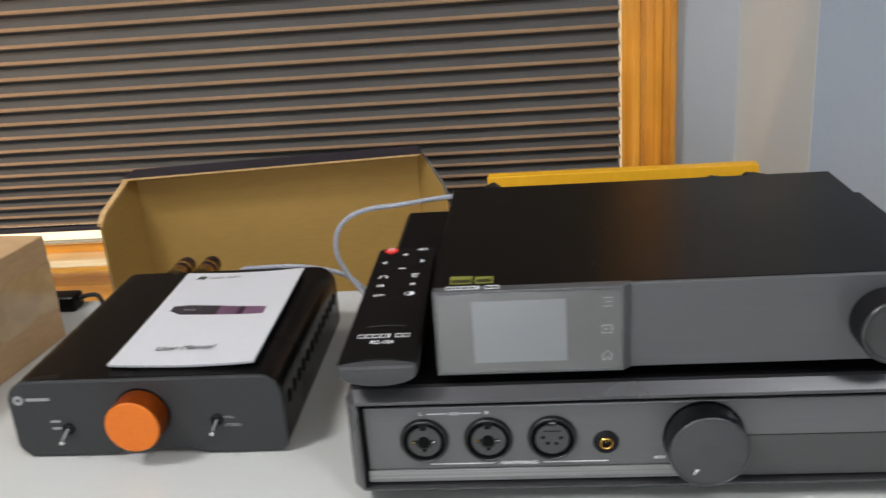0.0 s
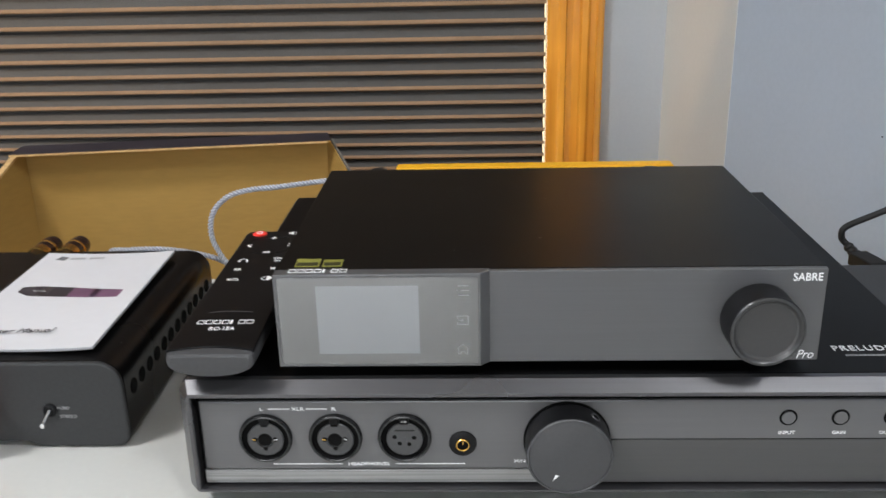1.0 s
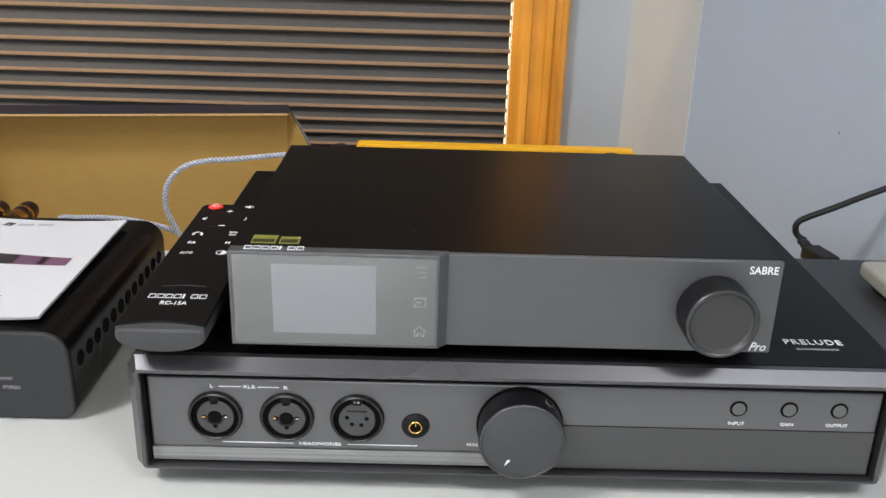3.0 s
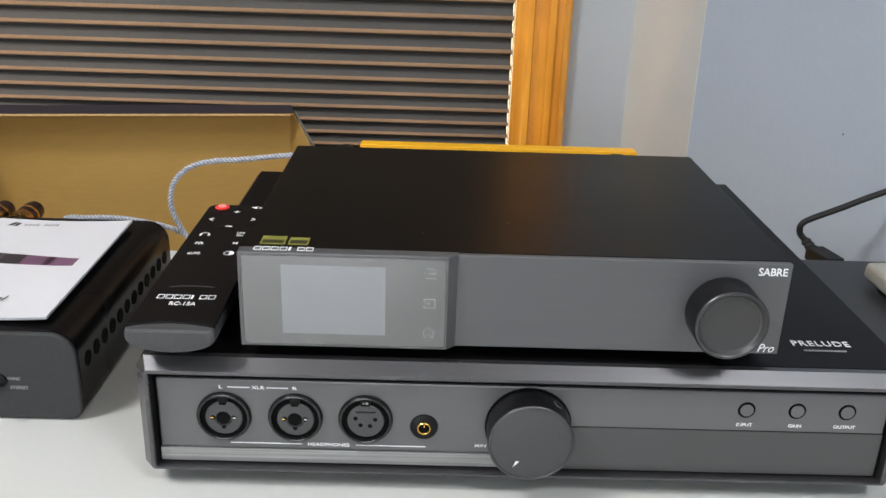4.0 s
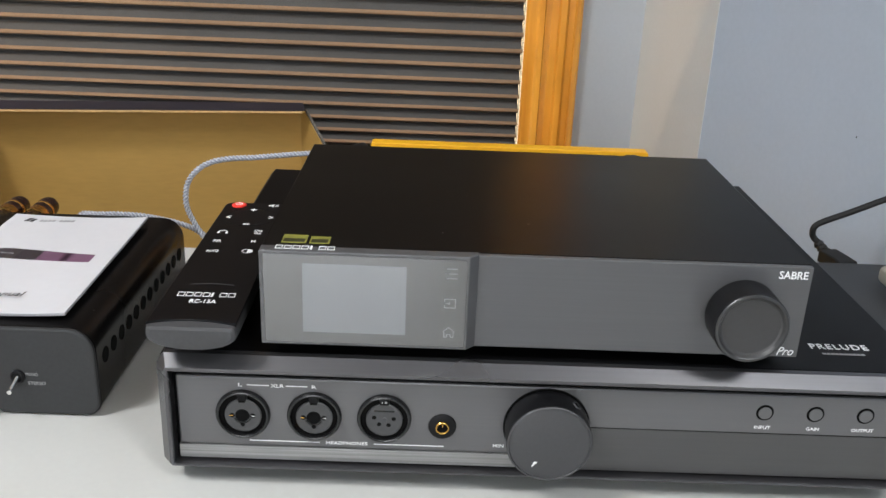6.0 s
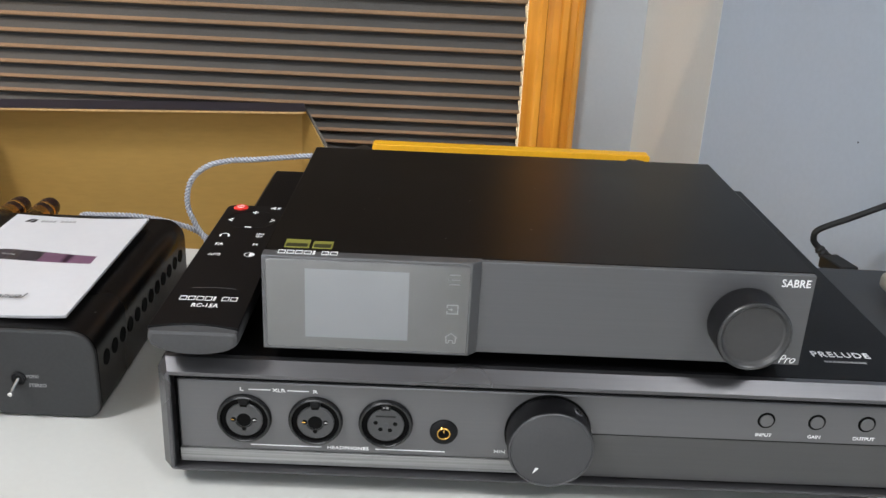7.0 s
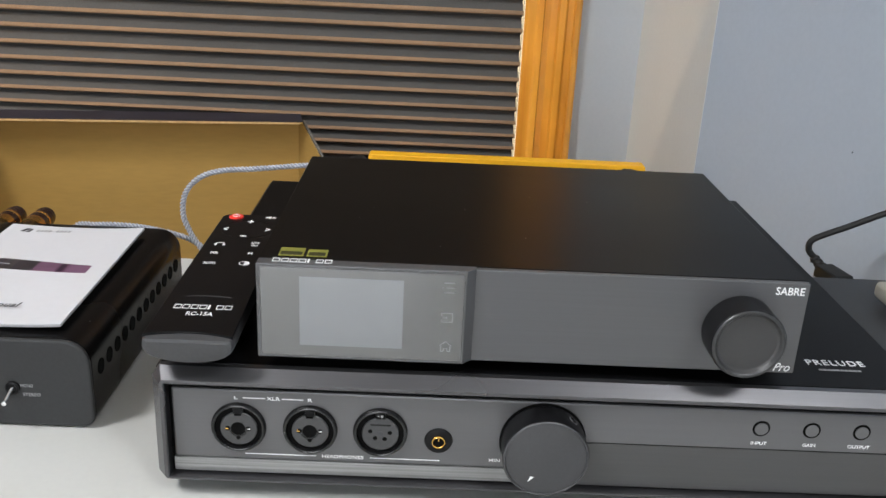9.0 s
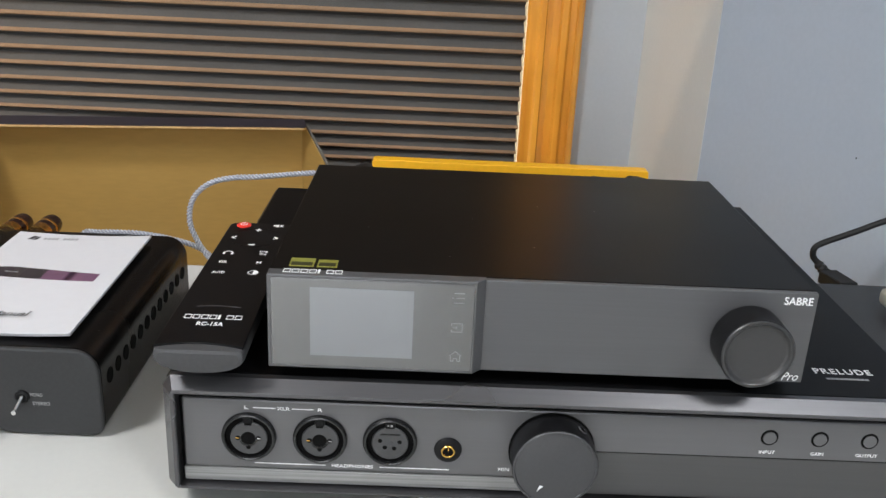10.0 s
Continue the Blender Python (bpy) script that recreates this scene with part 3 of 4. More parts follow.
for x, w, wide in ((2.248, "INPUT", 0.072), (2.477, "GAIN", 0.058), (2.704, "OUTPUT", 0.100)):
    b = part("push_button", lathe([(0.0, 0.0075), (0.028, 0.0075), (0.030, 0.006), (0.030, -0.002)], (x, FY, 7.857), None, 36), ALU_DARK, amp)
    part("button_ring", lathe([(0.030, 0.0022), (0.0385, 0.0022), (0.040, 0.0)], (x, FY, 7.857), None, 36), HOLE, b)
    part("lettering", words(w, wide, 0.0165, on_front(x, FY - 0.001, 7.781), thick=0.006), PRINT, amp, "white printed lettering")

for w, x, z, wide in (("L", -0.106, 7.910, 0.016), ("XLR", 0.059, 7.910, 0.058), ("R", 0.222, 7.910, 0.020), ("HEADPHONES", 0.368, 7.623, 0.188), ("MIN", 1.059, 7.636, 0.050)):
    part("lettering", words(w, wide, 0.0165, on_front(x, FY - 0.001, z), thick=0.006), PRINT, amp, "white printed lettering")
for x0, x1, z in ((-0.076, 0.022, 7.910), (0.096, 0.192, 7.910), (-0.075, 0.246, 7.623), (0.492, 0.810, 7.623)):
    part("printed_line", box(x0, x1, FY - 0.0015, FY + 0.001, z - 0.002, z + 0.002), PRINT, amp)
part("lettering", words("PRELUDE", 0.272, 0.050, on_top(2.652, 0.284, PZ1 + 0.0012), thick=0.010, space=1.18), PRINT, amp, "white printed lettering")
part("maker_mark", marks("bbbbbbbbbb", 2.548, 2.748, PZ1 + 0.001, 0.206, 0.220, True), PRINT_DIM, amp)

# ---- converter: the smaller unit standing on it ----
TX, TY0, TY1, TZ0, TZ1 = 2.35, 0.04, 1.73, 8.128, 8.560
dac = thing("audio_converter", (TX / 2, 0.9, PZ1), "slim black audio converter with grey front on top of the amplifier", "audio device")
part("case", box(0.0, TX, 0.06, TY1, TZ0, TZ1, 0.006, 2), TOP_BLACK, dac, "black satin metal case")
part("front_panel", prism([(0.926, TY0), (TX, TY0), (TX, 0.07), (0.9, 0.07)], "z", TZ0 - 0.003, TZ1 - 0.003, 0.006), ALU, dac, "grey brushed front panel")
part("display_bezel", prism([(0.0, 0.0), (0.886, 0.0), (0.925, TY0), (0.925, 0.065), (0.0, 0.065)], "z", TZ0 - 0.003, TZ1 + 0.002, 0.006), ALU, dac)
glass = part("display_glass", prism(rounded(0.016, 0.878, TZ0 + 0.010, TZ1 - 0.012, 0.012), "y", -0.0035, 0.01, 0.0015), GLASS, dac, "smoked glass display window")
part("screen", box(0.181, 0.621, -0.0045, 0.0, 8.191, 8.510), SCREEN, glass, "grey switched-off screen")
bm = bmesh.new()
for dz, x0 in ((0.022, 0.790), (0.0, 0.800), (-0.022, 0.790)):
    box(x0, 0.836, -0.0050, -0.003, 8.486 + dz - 0.002, 8.486 + dz + 0.002, bm=bm)
box(0.784, 0.788, -0.0050, -0.003, 8.484, 8.488, bm=bm)
part("menu_symbol", bm, PRINT_DIM, glass)
bm = bmesh.new()
for x0, x1, z0, z1 in ((0.784, 0.834, 8.366, 8.370), (0.784, 0.834, 8.326, 8.330), (0.830, 0.834, 8.330, 8.366), (0.784, 0.788, 8.356, 8.366), (0.784, 0.788, 8.330, 8.340), (0.790, 0.806, 8.346, 8.350)):
    box(x0, x1, -0.0050, -0.003, z0, z1, bm=bm)
prism([(0.804, 8.340), (0.812, 8.348), (0.804, 8.356)], "y", -0.0050, -0.003, bm=bm)
part("source_symbol", bm, PRINT_DIM, glass)
bm = bmesh.new()
for x0, x1, z0, z1 in ((0.786, 0.790, 8.186, 8.214), (0.826, 0.830, 8.186, 8.214), (0.786, 0.800, 8.186, 8.190), (0.816, 0.830, 8.186, 8.190), (0.798, 0.802, 8.190, 8.202), (0.814, 0.818, 8.190, 8.202), (0.802, 0.814, 8.200, 8.203)):
    box(x0, x1, -0.0050, -0.003, z0, z1, bm=bm)
prism([(0.782, 8.211), (0.808, 8.232), (0.834, 8.211), (0.834, 8.216), (0.808, 8.237), (0.782, 8.216)], "y", -0.0050, -0.003, bm=bm)
part("home_symbol", bm, PRINT_DIM, glass)
kx, kz, kr = 2.071, 8.334, 0.158
dial = part("dial", lathe([(kr - 0.004, 0.004), (kr, 0.010), (kr, 0.153), (kr - 0.003, 0.158)], (kx, TY0, kz), None, 96), KNOB_SIDE, dac, "black dial with a dished grey face")
part("dial_rim", lathe([(kr - 0.003, 0.158), (kr - 0.006, 0.162), (kr - 0.016, 0.163), (kr - 0.020, 0.159)], (kx, TY0, kz), None, 96), KNOB_RIM, dial, "turned metal rim")
part("dial_face", lathe([(kr - 0.020, 0.159), (kr - 0.027, 0.148), (kr - 0.036, 0.144), (0.07, 0.143), (0.0, 0.143)], (kx, TY0, kz), None, 96), DIAL_FACE, dial)
part("lettering", words("SABRE", 0.124, 0.036, on_front(2.270, TY0 - 0.001, 8.517), thick=0.012), PRINT, dac, "white bold lettering")
part("lettering", words("Pro", 0.074, 0.040, on_front(2.296, TY0 - 0.001, 8.155), shear=0.35), PRINT, dac, "white slanted lettering")
part("maker_mark", marks("oooonoo", 0.061, 0.317, TZ1 + 0.0035, 0.024, 0.062, True), PRINT, dac, "white block mark")
for x0, x1, y0, y1 in ((0.078, 0.184, 0.098, 0.192), (0.198, 0.284, 0.098, 0.180)):
    st = part("sticker", box(x0, x1, y0, y1, TZ1, TZ1 + 0.003, 0.0008), YELLOW_GREEN, dac, "olive gold sticker")
    part("sticker_panel", box(x0 + 0.007, x1 - 0.007, y0 + 0.006, y0 + 0.046, TZ1 + 0.0025, TZ1 + 0.004), STICKER_DARK, st)
    part("sticker_bars", marks("bbnbb", x0 + 0.010, x1 - 0.010, TZ1 + 0.0015, y0 + 0.056, y0 + 0.080, True), STICKER_DARK, st)
for x in (0.25, 2.1):
    for y in (0.3, 1.5):
        part("foot", lathe([(0, 0), (0.1, 0), (0.105, 0.008), (0.105, TZ0 - PZ1 - 0.001), (0, TZ0 - PZ1 - 0.001)], (x, y, PZ1 + 0.001), Matrix.Identity(4), 28), RUBBER, dac)


def plug_behind(x, z, r):
    p = thing("signal_plug", (x, TY1 + 0.3, z), "black cable plug in the back of the converter", "plug", "plugs in the converter")
    part("plug_body", lathe([(0, 0), (r, 0), (r, 0.38), (r * 0.8, 0.46), (r * 0.42, 0.62), (0, 0.62)], (x, TY1 + 0.001, z), pose(0, 0, 0, -90, 0, 0), 28), RUBBER, p)
    part("cord", tube([(x, TY1 + 0.55, z), (x, TY1 + 0.85, z - 0.08), (x + 0.03, TY1 + 1.05, z - 0.5), (x + 0.04, TY1 + 1.1, z - 1.4)], 0.03), RUBBER, p)


plug_behind(0.24, 8.375, 0.098)
plug_behind(1.80, 8.350, 0.088)
plug_behind(2.05, 8.362, 0.092)

# ---- remote control lying on the amplifier ----
remote = thing("remote_control", (-0.28, 0.7, PZ1), "black slim remote control with a red power button on the amplifier", "remote control")
RM = Matrix.Translation((-0.288, 0.70, PZ1)) @ pose(0, 0, 0, 0.3, 0, 0.6)
# Shell: domed underside, flat top; stations along the length.
bm = bmesh.new()
rows = []
for y, w, zt, zb in ((-0.802, 0.172, 0.170, 0.105), (-0.795, 0.188, 0.182, 0.076), (-0.765, 0.194, 0.186, 0.060), (-0.70, 0.194, 0.186, 0.050), (-0.40, 0.190, 0.186, 0.006), (0.60, 0.178, 0.186, 0.004), (0.72, 0.177, 0.184, 0.010), (0.775, 0.172, 0.178, 0.05), (0.79, 0.160, 0.162, 0.10)):
    ring = []
    for i in range(17):
        a = math.pi * i / 16
        c, s_ = math.cos(a), math.sin(a)
        ring.append(bm.verts.new((-w * math.copysign(abs(c) ** 1.0, c), y, zt - 0.03 - (zt - 0.03 - zb) * abs(s_) ** 0.8)))
    ring.append(bm.verts.new((w - 0.004, y, zt - 0.006)))
    ring.append(bm.verts.new((w - 0.012, y, zt)))
    ring.append(bm.verts.new((-w + 0.012, y, zt)))
    ring.append(bm.verts.new((-w + 0.004, y, zt - 0.006)))
    rows.append(ring)
for p, q in zip(rows, rows[1:]):
    for i in range(len(p)):
        bm.faces.new((p[i], p[(i + 1) % len(p)], q[(i + 1) % len(q)], q[i]))
bm.faces.new(rows[0])
bm.faces.new(rows[-1])
part("shell", moved(bm, RM), GREY_PLASTIC, remote, "dark grey domed shell")
bm = prism([(x * (1.0 - 0.045 * y), y) for x, y in [(-0.184 + 0.368 * i / 16, -0.778 + 0.036 * math.sin(math.pi * i / 16)) for i in range(17)] + rounded(-0.184, 0.184, -0.7, 0.786, 0.05)[14:28]], "z", 0.180, 0.194, 0.004)
part("top_face", moved(bm, RM), PLASTIC, remote, "black flat key face")
RZ = 0.1945


def key(name, bm, material=PRINT, label=""):
    return part(name, moved(bm, RM), material, remote, label)


key("power_button", lathe([(0.041, 0.0), (0.041, 0.006), (0.034, 0.010), (0, 0.011)], (-0.098, 0.735, RZ - 0.001), Matrix.Identity(4), 32), RED, "red power button")
key("power_symbol", add(lathe([(0.020, 0.0), (0.020, 0.0015), (0.016, 0.0015), (0.016, 0)], (-0.098, 0.733, RZ + 0.0095), Matrix.Identity(4), 24), box(-0.1005, -0.0955, 0.738, 0.760, RZ + 0.009, RZ + 0.0112)), PRINT)
key("navigation_ring", lathe([(0.142, 0.0), (0.142, 0.0015), (0.140, 0.002), (0.138, 0.0015), (0.138, 0.0)], (0.0, 0.545, RZ - 0.001), Matrix.Identity(4), 64), PLASTIC)
for text, x, y, wide, high in (("+", -0.002, 0.665, 0.038, 0.048), ("<", -0.116, 0.535, 0.030, 0.052), (">", 0.114, 0.545, 0.030, 0.052), ("-", 0.0, 0.430, 0.042, 0.014),
                               ("FIR", -0.098, 0.170, 0.048, 0.034), ("M", 0.085, 0.178, 0.028, 0.034), ("AUTO", -0.093, 0.030, 0.072, 0.032),
                               ("Line", 0.085, 0.335, 0.048, 0.028), ("Out", 0.085, 0.297, 0.042, 0.028)):
    key("key_symbol", words(text, wide * 0.85, high * 0.88, on_top(x, y, RZ), thick=0.008))
key("mute_symbol", add(prism([(0.070, 0.738), (0.083, 0.738), (0.100, 0.722), (0.100, 0.770), (0.083, 0.754), (0.070, 0.754)], "z", RZ, RZ + 0.001), words("x", 0.022, 0.03, on_top(0.117, 0.746, RZ))))
key("headphone_symbol", add(add(prism([(-0.098 + r * math.cos(math.pi * i / 10), 0.300 + r * math.sin(math.pi * i / 10)) for r, seq in ((0.025, range(11)), (0.019, range(10, -1, -1))) for i in seq], "z", RZ, RZ + 0.001),
                                box(-0.125, -0.114, 0.280, 0.302, RZ, RZ + 0.001)), box(-0.082, -0.071, 0.280, 0.302, RZ, RZ + 0.001)))
key("contrast_symbol", add(lathe([(0.027, 0.0), (0.027, 0.001), (0.023, 0.001), (0.023, 0)], (0.080, 0.040, RZ), Matrix.Identity(4), 28),
                           prism([(0.080 + 0.024 * math.cos(math.pi * i / 12 - math.pi / 2), 0.040 + 0.024 * math.sin(math.pi * i / 12 - math.pi / 2)) for i in range(13)], "z", RZ, RZ + 0.001)))
key("groove", prism([(-0.10 + 0.2 * i / 12, -0.385 + 0.012 * math.sin(math.pi * i / 12)) for i in range(13)] + [(0.10 - 0.2 * i / 12, -0.379 + 0.012 * math.sin(math.pi * i / 12)) for i in range(13)][0:13], "z", RZ - 0.002, RZ + 0.0006), GREY_PLASTIC)
key("maker_mark", marks("oooonoo", -0.132, 0.132, RZ + 0.001, -0.512, -0.472, True))
key("lettering", words("RC-15A", 0.118, 0.036, on_top(0.0, -0.562, RZ), thick=0.012), PRINT, "white printed lettering")

# ---- small amplifier with the orange knob ----
AX0, AX1, AY0, AY1, AZ0, AZ1 = -2.553, -0.945, 0.50, 2.18, 7.412, 7.895
mini = thing("power_amplifier", ((AX0 + AX1) / 2, 1.3, D0), "compact black amplifier with an orange knob on the desk", "amplifier")


def shell(x0, x1, z0, z1):
    """Rounded front outline with a shallow arch in the underside."""
    out = rounded(x0, x1, z0, z1, (0.10, 0.07, 0.13, 0.13), 8)
    arch = [(-1.98, z0), (-1.94, z0 + 0.012), (-1.90, z0 + 0.03), (-1.50, z0 + 0.03), (-1.46, z0 + 0.012), (-1.42, z0)]
    return out[:9] + arch + out[9:]


part("shell", prism(shell(AX0, AX1, AZ0, AZ1), "y", AY0 + 0.03, AY1, 0.008), AMP_BLACK, mini, "black matte metal shell with rounded corners")
front = part("faceplate", prism(shell(AX0 - 0.002, AX1 + 0.002, AZ0 - 0.002, AZ1 + 0.002), "y", AY0, AY0 + 0.03, 0.012), AMP_FRONT, mini, "charcoal faceplate")
for i in range(12):
    part("vent_hole", lathe([(0.0, 0.0), (0.036, 0.0), (0.042, 0.003), (0.043, -0.004)], (AX1 + 0.0005, 0.646 + 0.1265 * i, 7.690), pose(0, 0, 0, 0, 90, 0), 24), HOLE, mini)
for x in (-2.25, -1.2):
    for y in (0.75, 1.9):
        part("foot", lathe([(0, 0), (0.08, 0), (0.08, 0.012), (0, 0.012)], (x, y, D0 + 0.0005), Matrix.Identity(4), 24), RUBBER, mini)
ok = part("volume_knob", lathe([(0.150, 0.004), (0.155, 0.010), (0.158, 0.142), (0.155, 0.152)], (-1.768, AY0, 7.678), None, 72), ORANGE_SHADED, mini, "orange anodised knob, its turned side darkened for shade")
part("knob_face", lathe([(0.155, 0.152), (0.148, 0.157), (0.0, 0.157)], (-1.768, AY0, 7.678), None, 72), ORANGE, ok, "bright orange face")
part("knob_gap", lathe([(0.162, 0.0), (0.162, 0.002), (0.0, 0.002)], (-1.768, AY0, 7.678), None, 48), HOLE, ok)


def toggle(x, z):
    t = part("toggle_switch", lathe([(0.036, 0.0), (0.036, 0.012), (0.028, 0.016), (0.020, 0.010), (0.0, 0.010)], (x, AY0, z), None, 28), KNOB_SIDE, mini, "small chrome toggle switch")
    lever = tube([(x, AY0 - 0.005, z), (x - 0.006, AY0 - 0.04, z - 0.020), (x - 0.011, AY0 - 0.078, z - 0.042)], 0.011, 12, 4)
    part("lever", lever, CHROME, t, "chrome lever")
    part("lever_tip", lathe([(0, -0.014), (0.012, -0.010), (0.016, 0.0), (0.012, 0.012), (0, 0.016)], (x - 0.011, AY0 - 0.080, z - 0.043), None, 20), CHROME, t)


toggle(-1.338, 7.628)
toggle(-2.225, 7.592)
part("lettering", words("MONO", 0.062, 0.018, on_front(-1.268, AY0 - 0.001, 7.640)), PRINT_DIM, mini)
part("lettering", words("STEREO", 0.088, 0.018, on_front(-1.248, AY0 - 0.001, 7.590)), PRINT_DIM, mini)
part("printed_lines", marks("bb", -2.325, -2.262, AY0 - 0.001, 7.635, 7.648, False), PRINT_DIM, mini)
part("printed_lines", marks("b", -2.325, -2.262, AY0 - 0.001, 7.590, 7.603, False), PRINT_DIM, mini)
part("maker_mark", add(marks("bbbbbbbb", -2.44, -2.30, AY0 - 0.001, 7.777, 7.795, False), lathe([(0.030, 0.0), (0.030, 0.003), (0.012, 0.003), (0.012, 0)], (-2.49, AY0 - 0.0005, 7.782), None, 24)), PRINT_DIM, mini)
for x, z in ((-2.150, 7.845), (-1.950, 7.845)):
    post = part("speaker_terminal", lathe([(0, 0), (0.055, 0), (0.055, 0.10), (0.068, 0.11), (0.072, 0.14), (0.072, 0.25), (0.064, 0.29), (0.05, 0.30), (0, 0.30)], (x, AY1, z), pose(0, 0, 0, -90, 0, 0), 24), TERMINAL, mini, "dark red-brown screw terminal with gold bands")
    part("terminal_core", lathe([(0.06, 0.02), (0.072, 0.02), (0.072, 0.10), (0.06, 0.10)], (x, AY1, z), pose(0, 0, 0, -90, 0, 0), 24), GOLD, post, "gold core")
    part("gold_band", lathe([(0.070, 0.160), (0.0740, 0.162), (0.0740, 0.182), (0.070, 0.184)], (x, AY1, z), pose(0, 0, 0, -90, 0, 0), 24), GOLD, post, "gold band")

# ---- booklet on it ----
manual = thing("instruction_booklet", (-1.54, 1.35, AZ1), "white paper instruction booklet with a dark picture on the amplifier", "booklet")


def sheet(z, lift, dx, dy):
    """One thin leaf, slightly lifted at its free long edge and its corner."""
    b = bmesh.new()
    nx, ny = 10, 12
    for k in (0.0, 0.0045):
        g = []
        for j in range(ny + 1):
            for i in range(nx + 1):
                u, v = i / nx, j / ny
                x = -1.985 + 0.874 * u - 0.02 * v + dx * u
                y = 0.605 + 0.035 * (1 - u) ** 2 + 1.43 * v + 0.03 * (1 - u) * v + dy
                g.append(b.verts.new((x, y, z + k + lift * (0.6 * u ** 3 + 0.15 * (v * u) ** 2 + 0.25 * (1 - v) ** 4 * (1 - u)))))
        for j in range(ny):
            for i in range(nx):
                a = j * (nx + 1) + i
                b.faces.new((g[a], g[a + 1], g[a + nx + 2], g[a + nx + 1]))
        if k == 0.0:
            low = g
    rim = [i for i in range(nx)] + [nx + (nx + 1) * j for j in range(ny)] + [ny * (nx + 1) + i for i in range(nx, 0, -1)] + [(nx + 1) * j for j in range(ny, 0, -1)]
    for p, q in zip(rim, rim[1:] + rim[:1]):
        b.faces.new((low[p], low[q], g[q], g[p]))
    return b


for k in range(4):
    part("leaf", sheet(AZ1 + 0.002 + 0.0050 * k, 0.044, 0.003 * (k % 2), -0.003 * k), PAPER, manual)
MZ = AZ1 + 0.0225


def on_sheet(points, lift=0.002):
    """A printed shape that follows the bend of the top leaf."""
    b = bmesh.new()
    for poly in points:
        vs = []
        for x, y in poly:
            u, v = (x + 1.985) / 0.885, (y - 0.587) / 1.43
            u = min(max(u, 0), 1)
            vs.append(b.verts.new((x, y, MZ - 0.001 + lift + 0.046 * (0.6 * u ** 3 + 0.15 * (v * u) ** 2 + 0.25 * (1 - v) ** 4 * (1 - u)))))
        top = b.faces.new(vs)
        ext = bmesh.ops.extrude_face_region(b, geom=[top])
        bmesh.ops.translate(b, verts=[v for v in ext["geom"] if isinstance(v, bmesh.types.BMVert)], vec=(0, 0, -0.002))
    bmesh.ops.remove_doubles(b, verts=b.verts[:], dist=0.0002)
    return b


def strips(x0, x1, low, high, n):
    """Upright slices between two outlines given as functions of 0..1."""
    out = []
    for i in range(n):
        a, c = i / n, (i + 1) / n
        xa, xc = x0 + (x1 - x0) * a, x0 + (x1 - x0) * c
        out.append([(xa, low(a)), (xc, low(c)), (xc, high(c)), (xa, high(a))])
    return out


low = lambda a: 1.40 - 0.075 * a - (0.05 * min(1, a * 8) if a < 0.3 else 0.05)
high = lambda a: 1.475 - 0.10 * a + 0.03 * min(1, a * 6)
part("picture_body", on_sheet(strips(-1.89, -1.56, lambda a: low(a * 0.5), lambda a: high(a * 0.5), 8)), INK_DARK, manual, "dark printed picture")
part("picture_end", on_sheet(strips(-1.56, -1.235, lambda a: low(0.5 + a * 0.5), lambda a: high(0.5 + a * 0.5) - 0.02 * a, 8)), INK_PURPLE, manual, "purple printed picture")
part("picture_stripe", on_sheet(strips(-1.80, -1.72, lambda a: 1.405 - 0.01 * a, lambda a: 1.42 - 0.01 * a, 2), 0.003), PRINT_DIM, manual)
bm = on_sheet([[(-1.605 + 0.036 * math.cos(2 * math.pi * i / 18), 1.368 + 0.05 * math.sin(2 * math.pi * i / 18)) for i in range(18)]], 0.003)
part("picture_knob", bm, INK_DARK, manual)
part("lettering", words("User Manual", 0.36, 0.055, Matrix.Translation((-1.580, 0.815, MZ + 0.0165)) @ pose(0, 0, 0, 0, -2.0, -1.5), shear=0.2, thick=-0.006), INK, manual, "grey slanted lettering")
bm = on_sheet([[(-1.90, 1.955), (-1.875, 1.955), (-1.855, 2.01), (-1.88, 2.01)], [(-1.865, 1.945), (-1.84, 1.945), (-1.83, 2.0), (-1.85, 2.0)]])
part("maker_mark", bm, INK, manual)
bm = on_sheet([[(-1.80 + 0.025 * i, 1.955), (-1.782 + 0.025 * i, 1.955), (-1.782 + 0.025 * i, 1.985), (-1.80 + 0.025 * i, 1.985)] for i in range(9) if i != 4])
part("maker_mark", bm, PRINT_DIM, manual)

# ---- braided cable behind the units ----
cable = thing("braided_cable", (-0.8, 2.2, D0), "grey braided cable looping behind the units on the desk", "cable")
CABLE = [(0.20, 1.95, 8.40), (0.05, 2.1, 8.39), (-0.08, 2.2, 8.37), (-0.44, 2.2, 8.328), (-0.62, 2.2, 8.312), (-0.76, 2.2, 8.275), (-0.86, 2.2, 8.20), (-0.911, 2.2, 8.105), (-0.919, 2.2, 7.978), (-0.876, 2.2, 7.86),
                     (-0.81, 2.19, 7.755), (-0.72, 2.17, 7.64), (-0.66, 2.17, 7.55), (-0.62, 2.25, 7.46), (-0.64, 2.40, 7.43), (-0.72, 2.5, 7.46), (-0.80, 2.42, 7.62), (-0.88, 2.28, 7.77), (-1.0, 2.22, 7.845), (-1.24, 2.2, 7.895), (-1.50, 2.2, 7.895),
                     (-1.66, 2.24, 7.86), (-1.70, 2.30, 7.65), (-1.66, 2.35, 7.43)]
part("sleeve", tube(CABLE, 0.0140, 12, 12), BRAID_DARK, cable, "dark core of the sleeve")


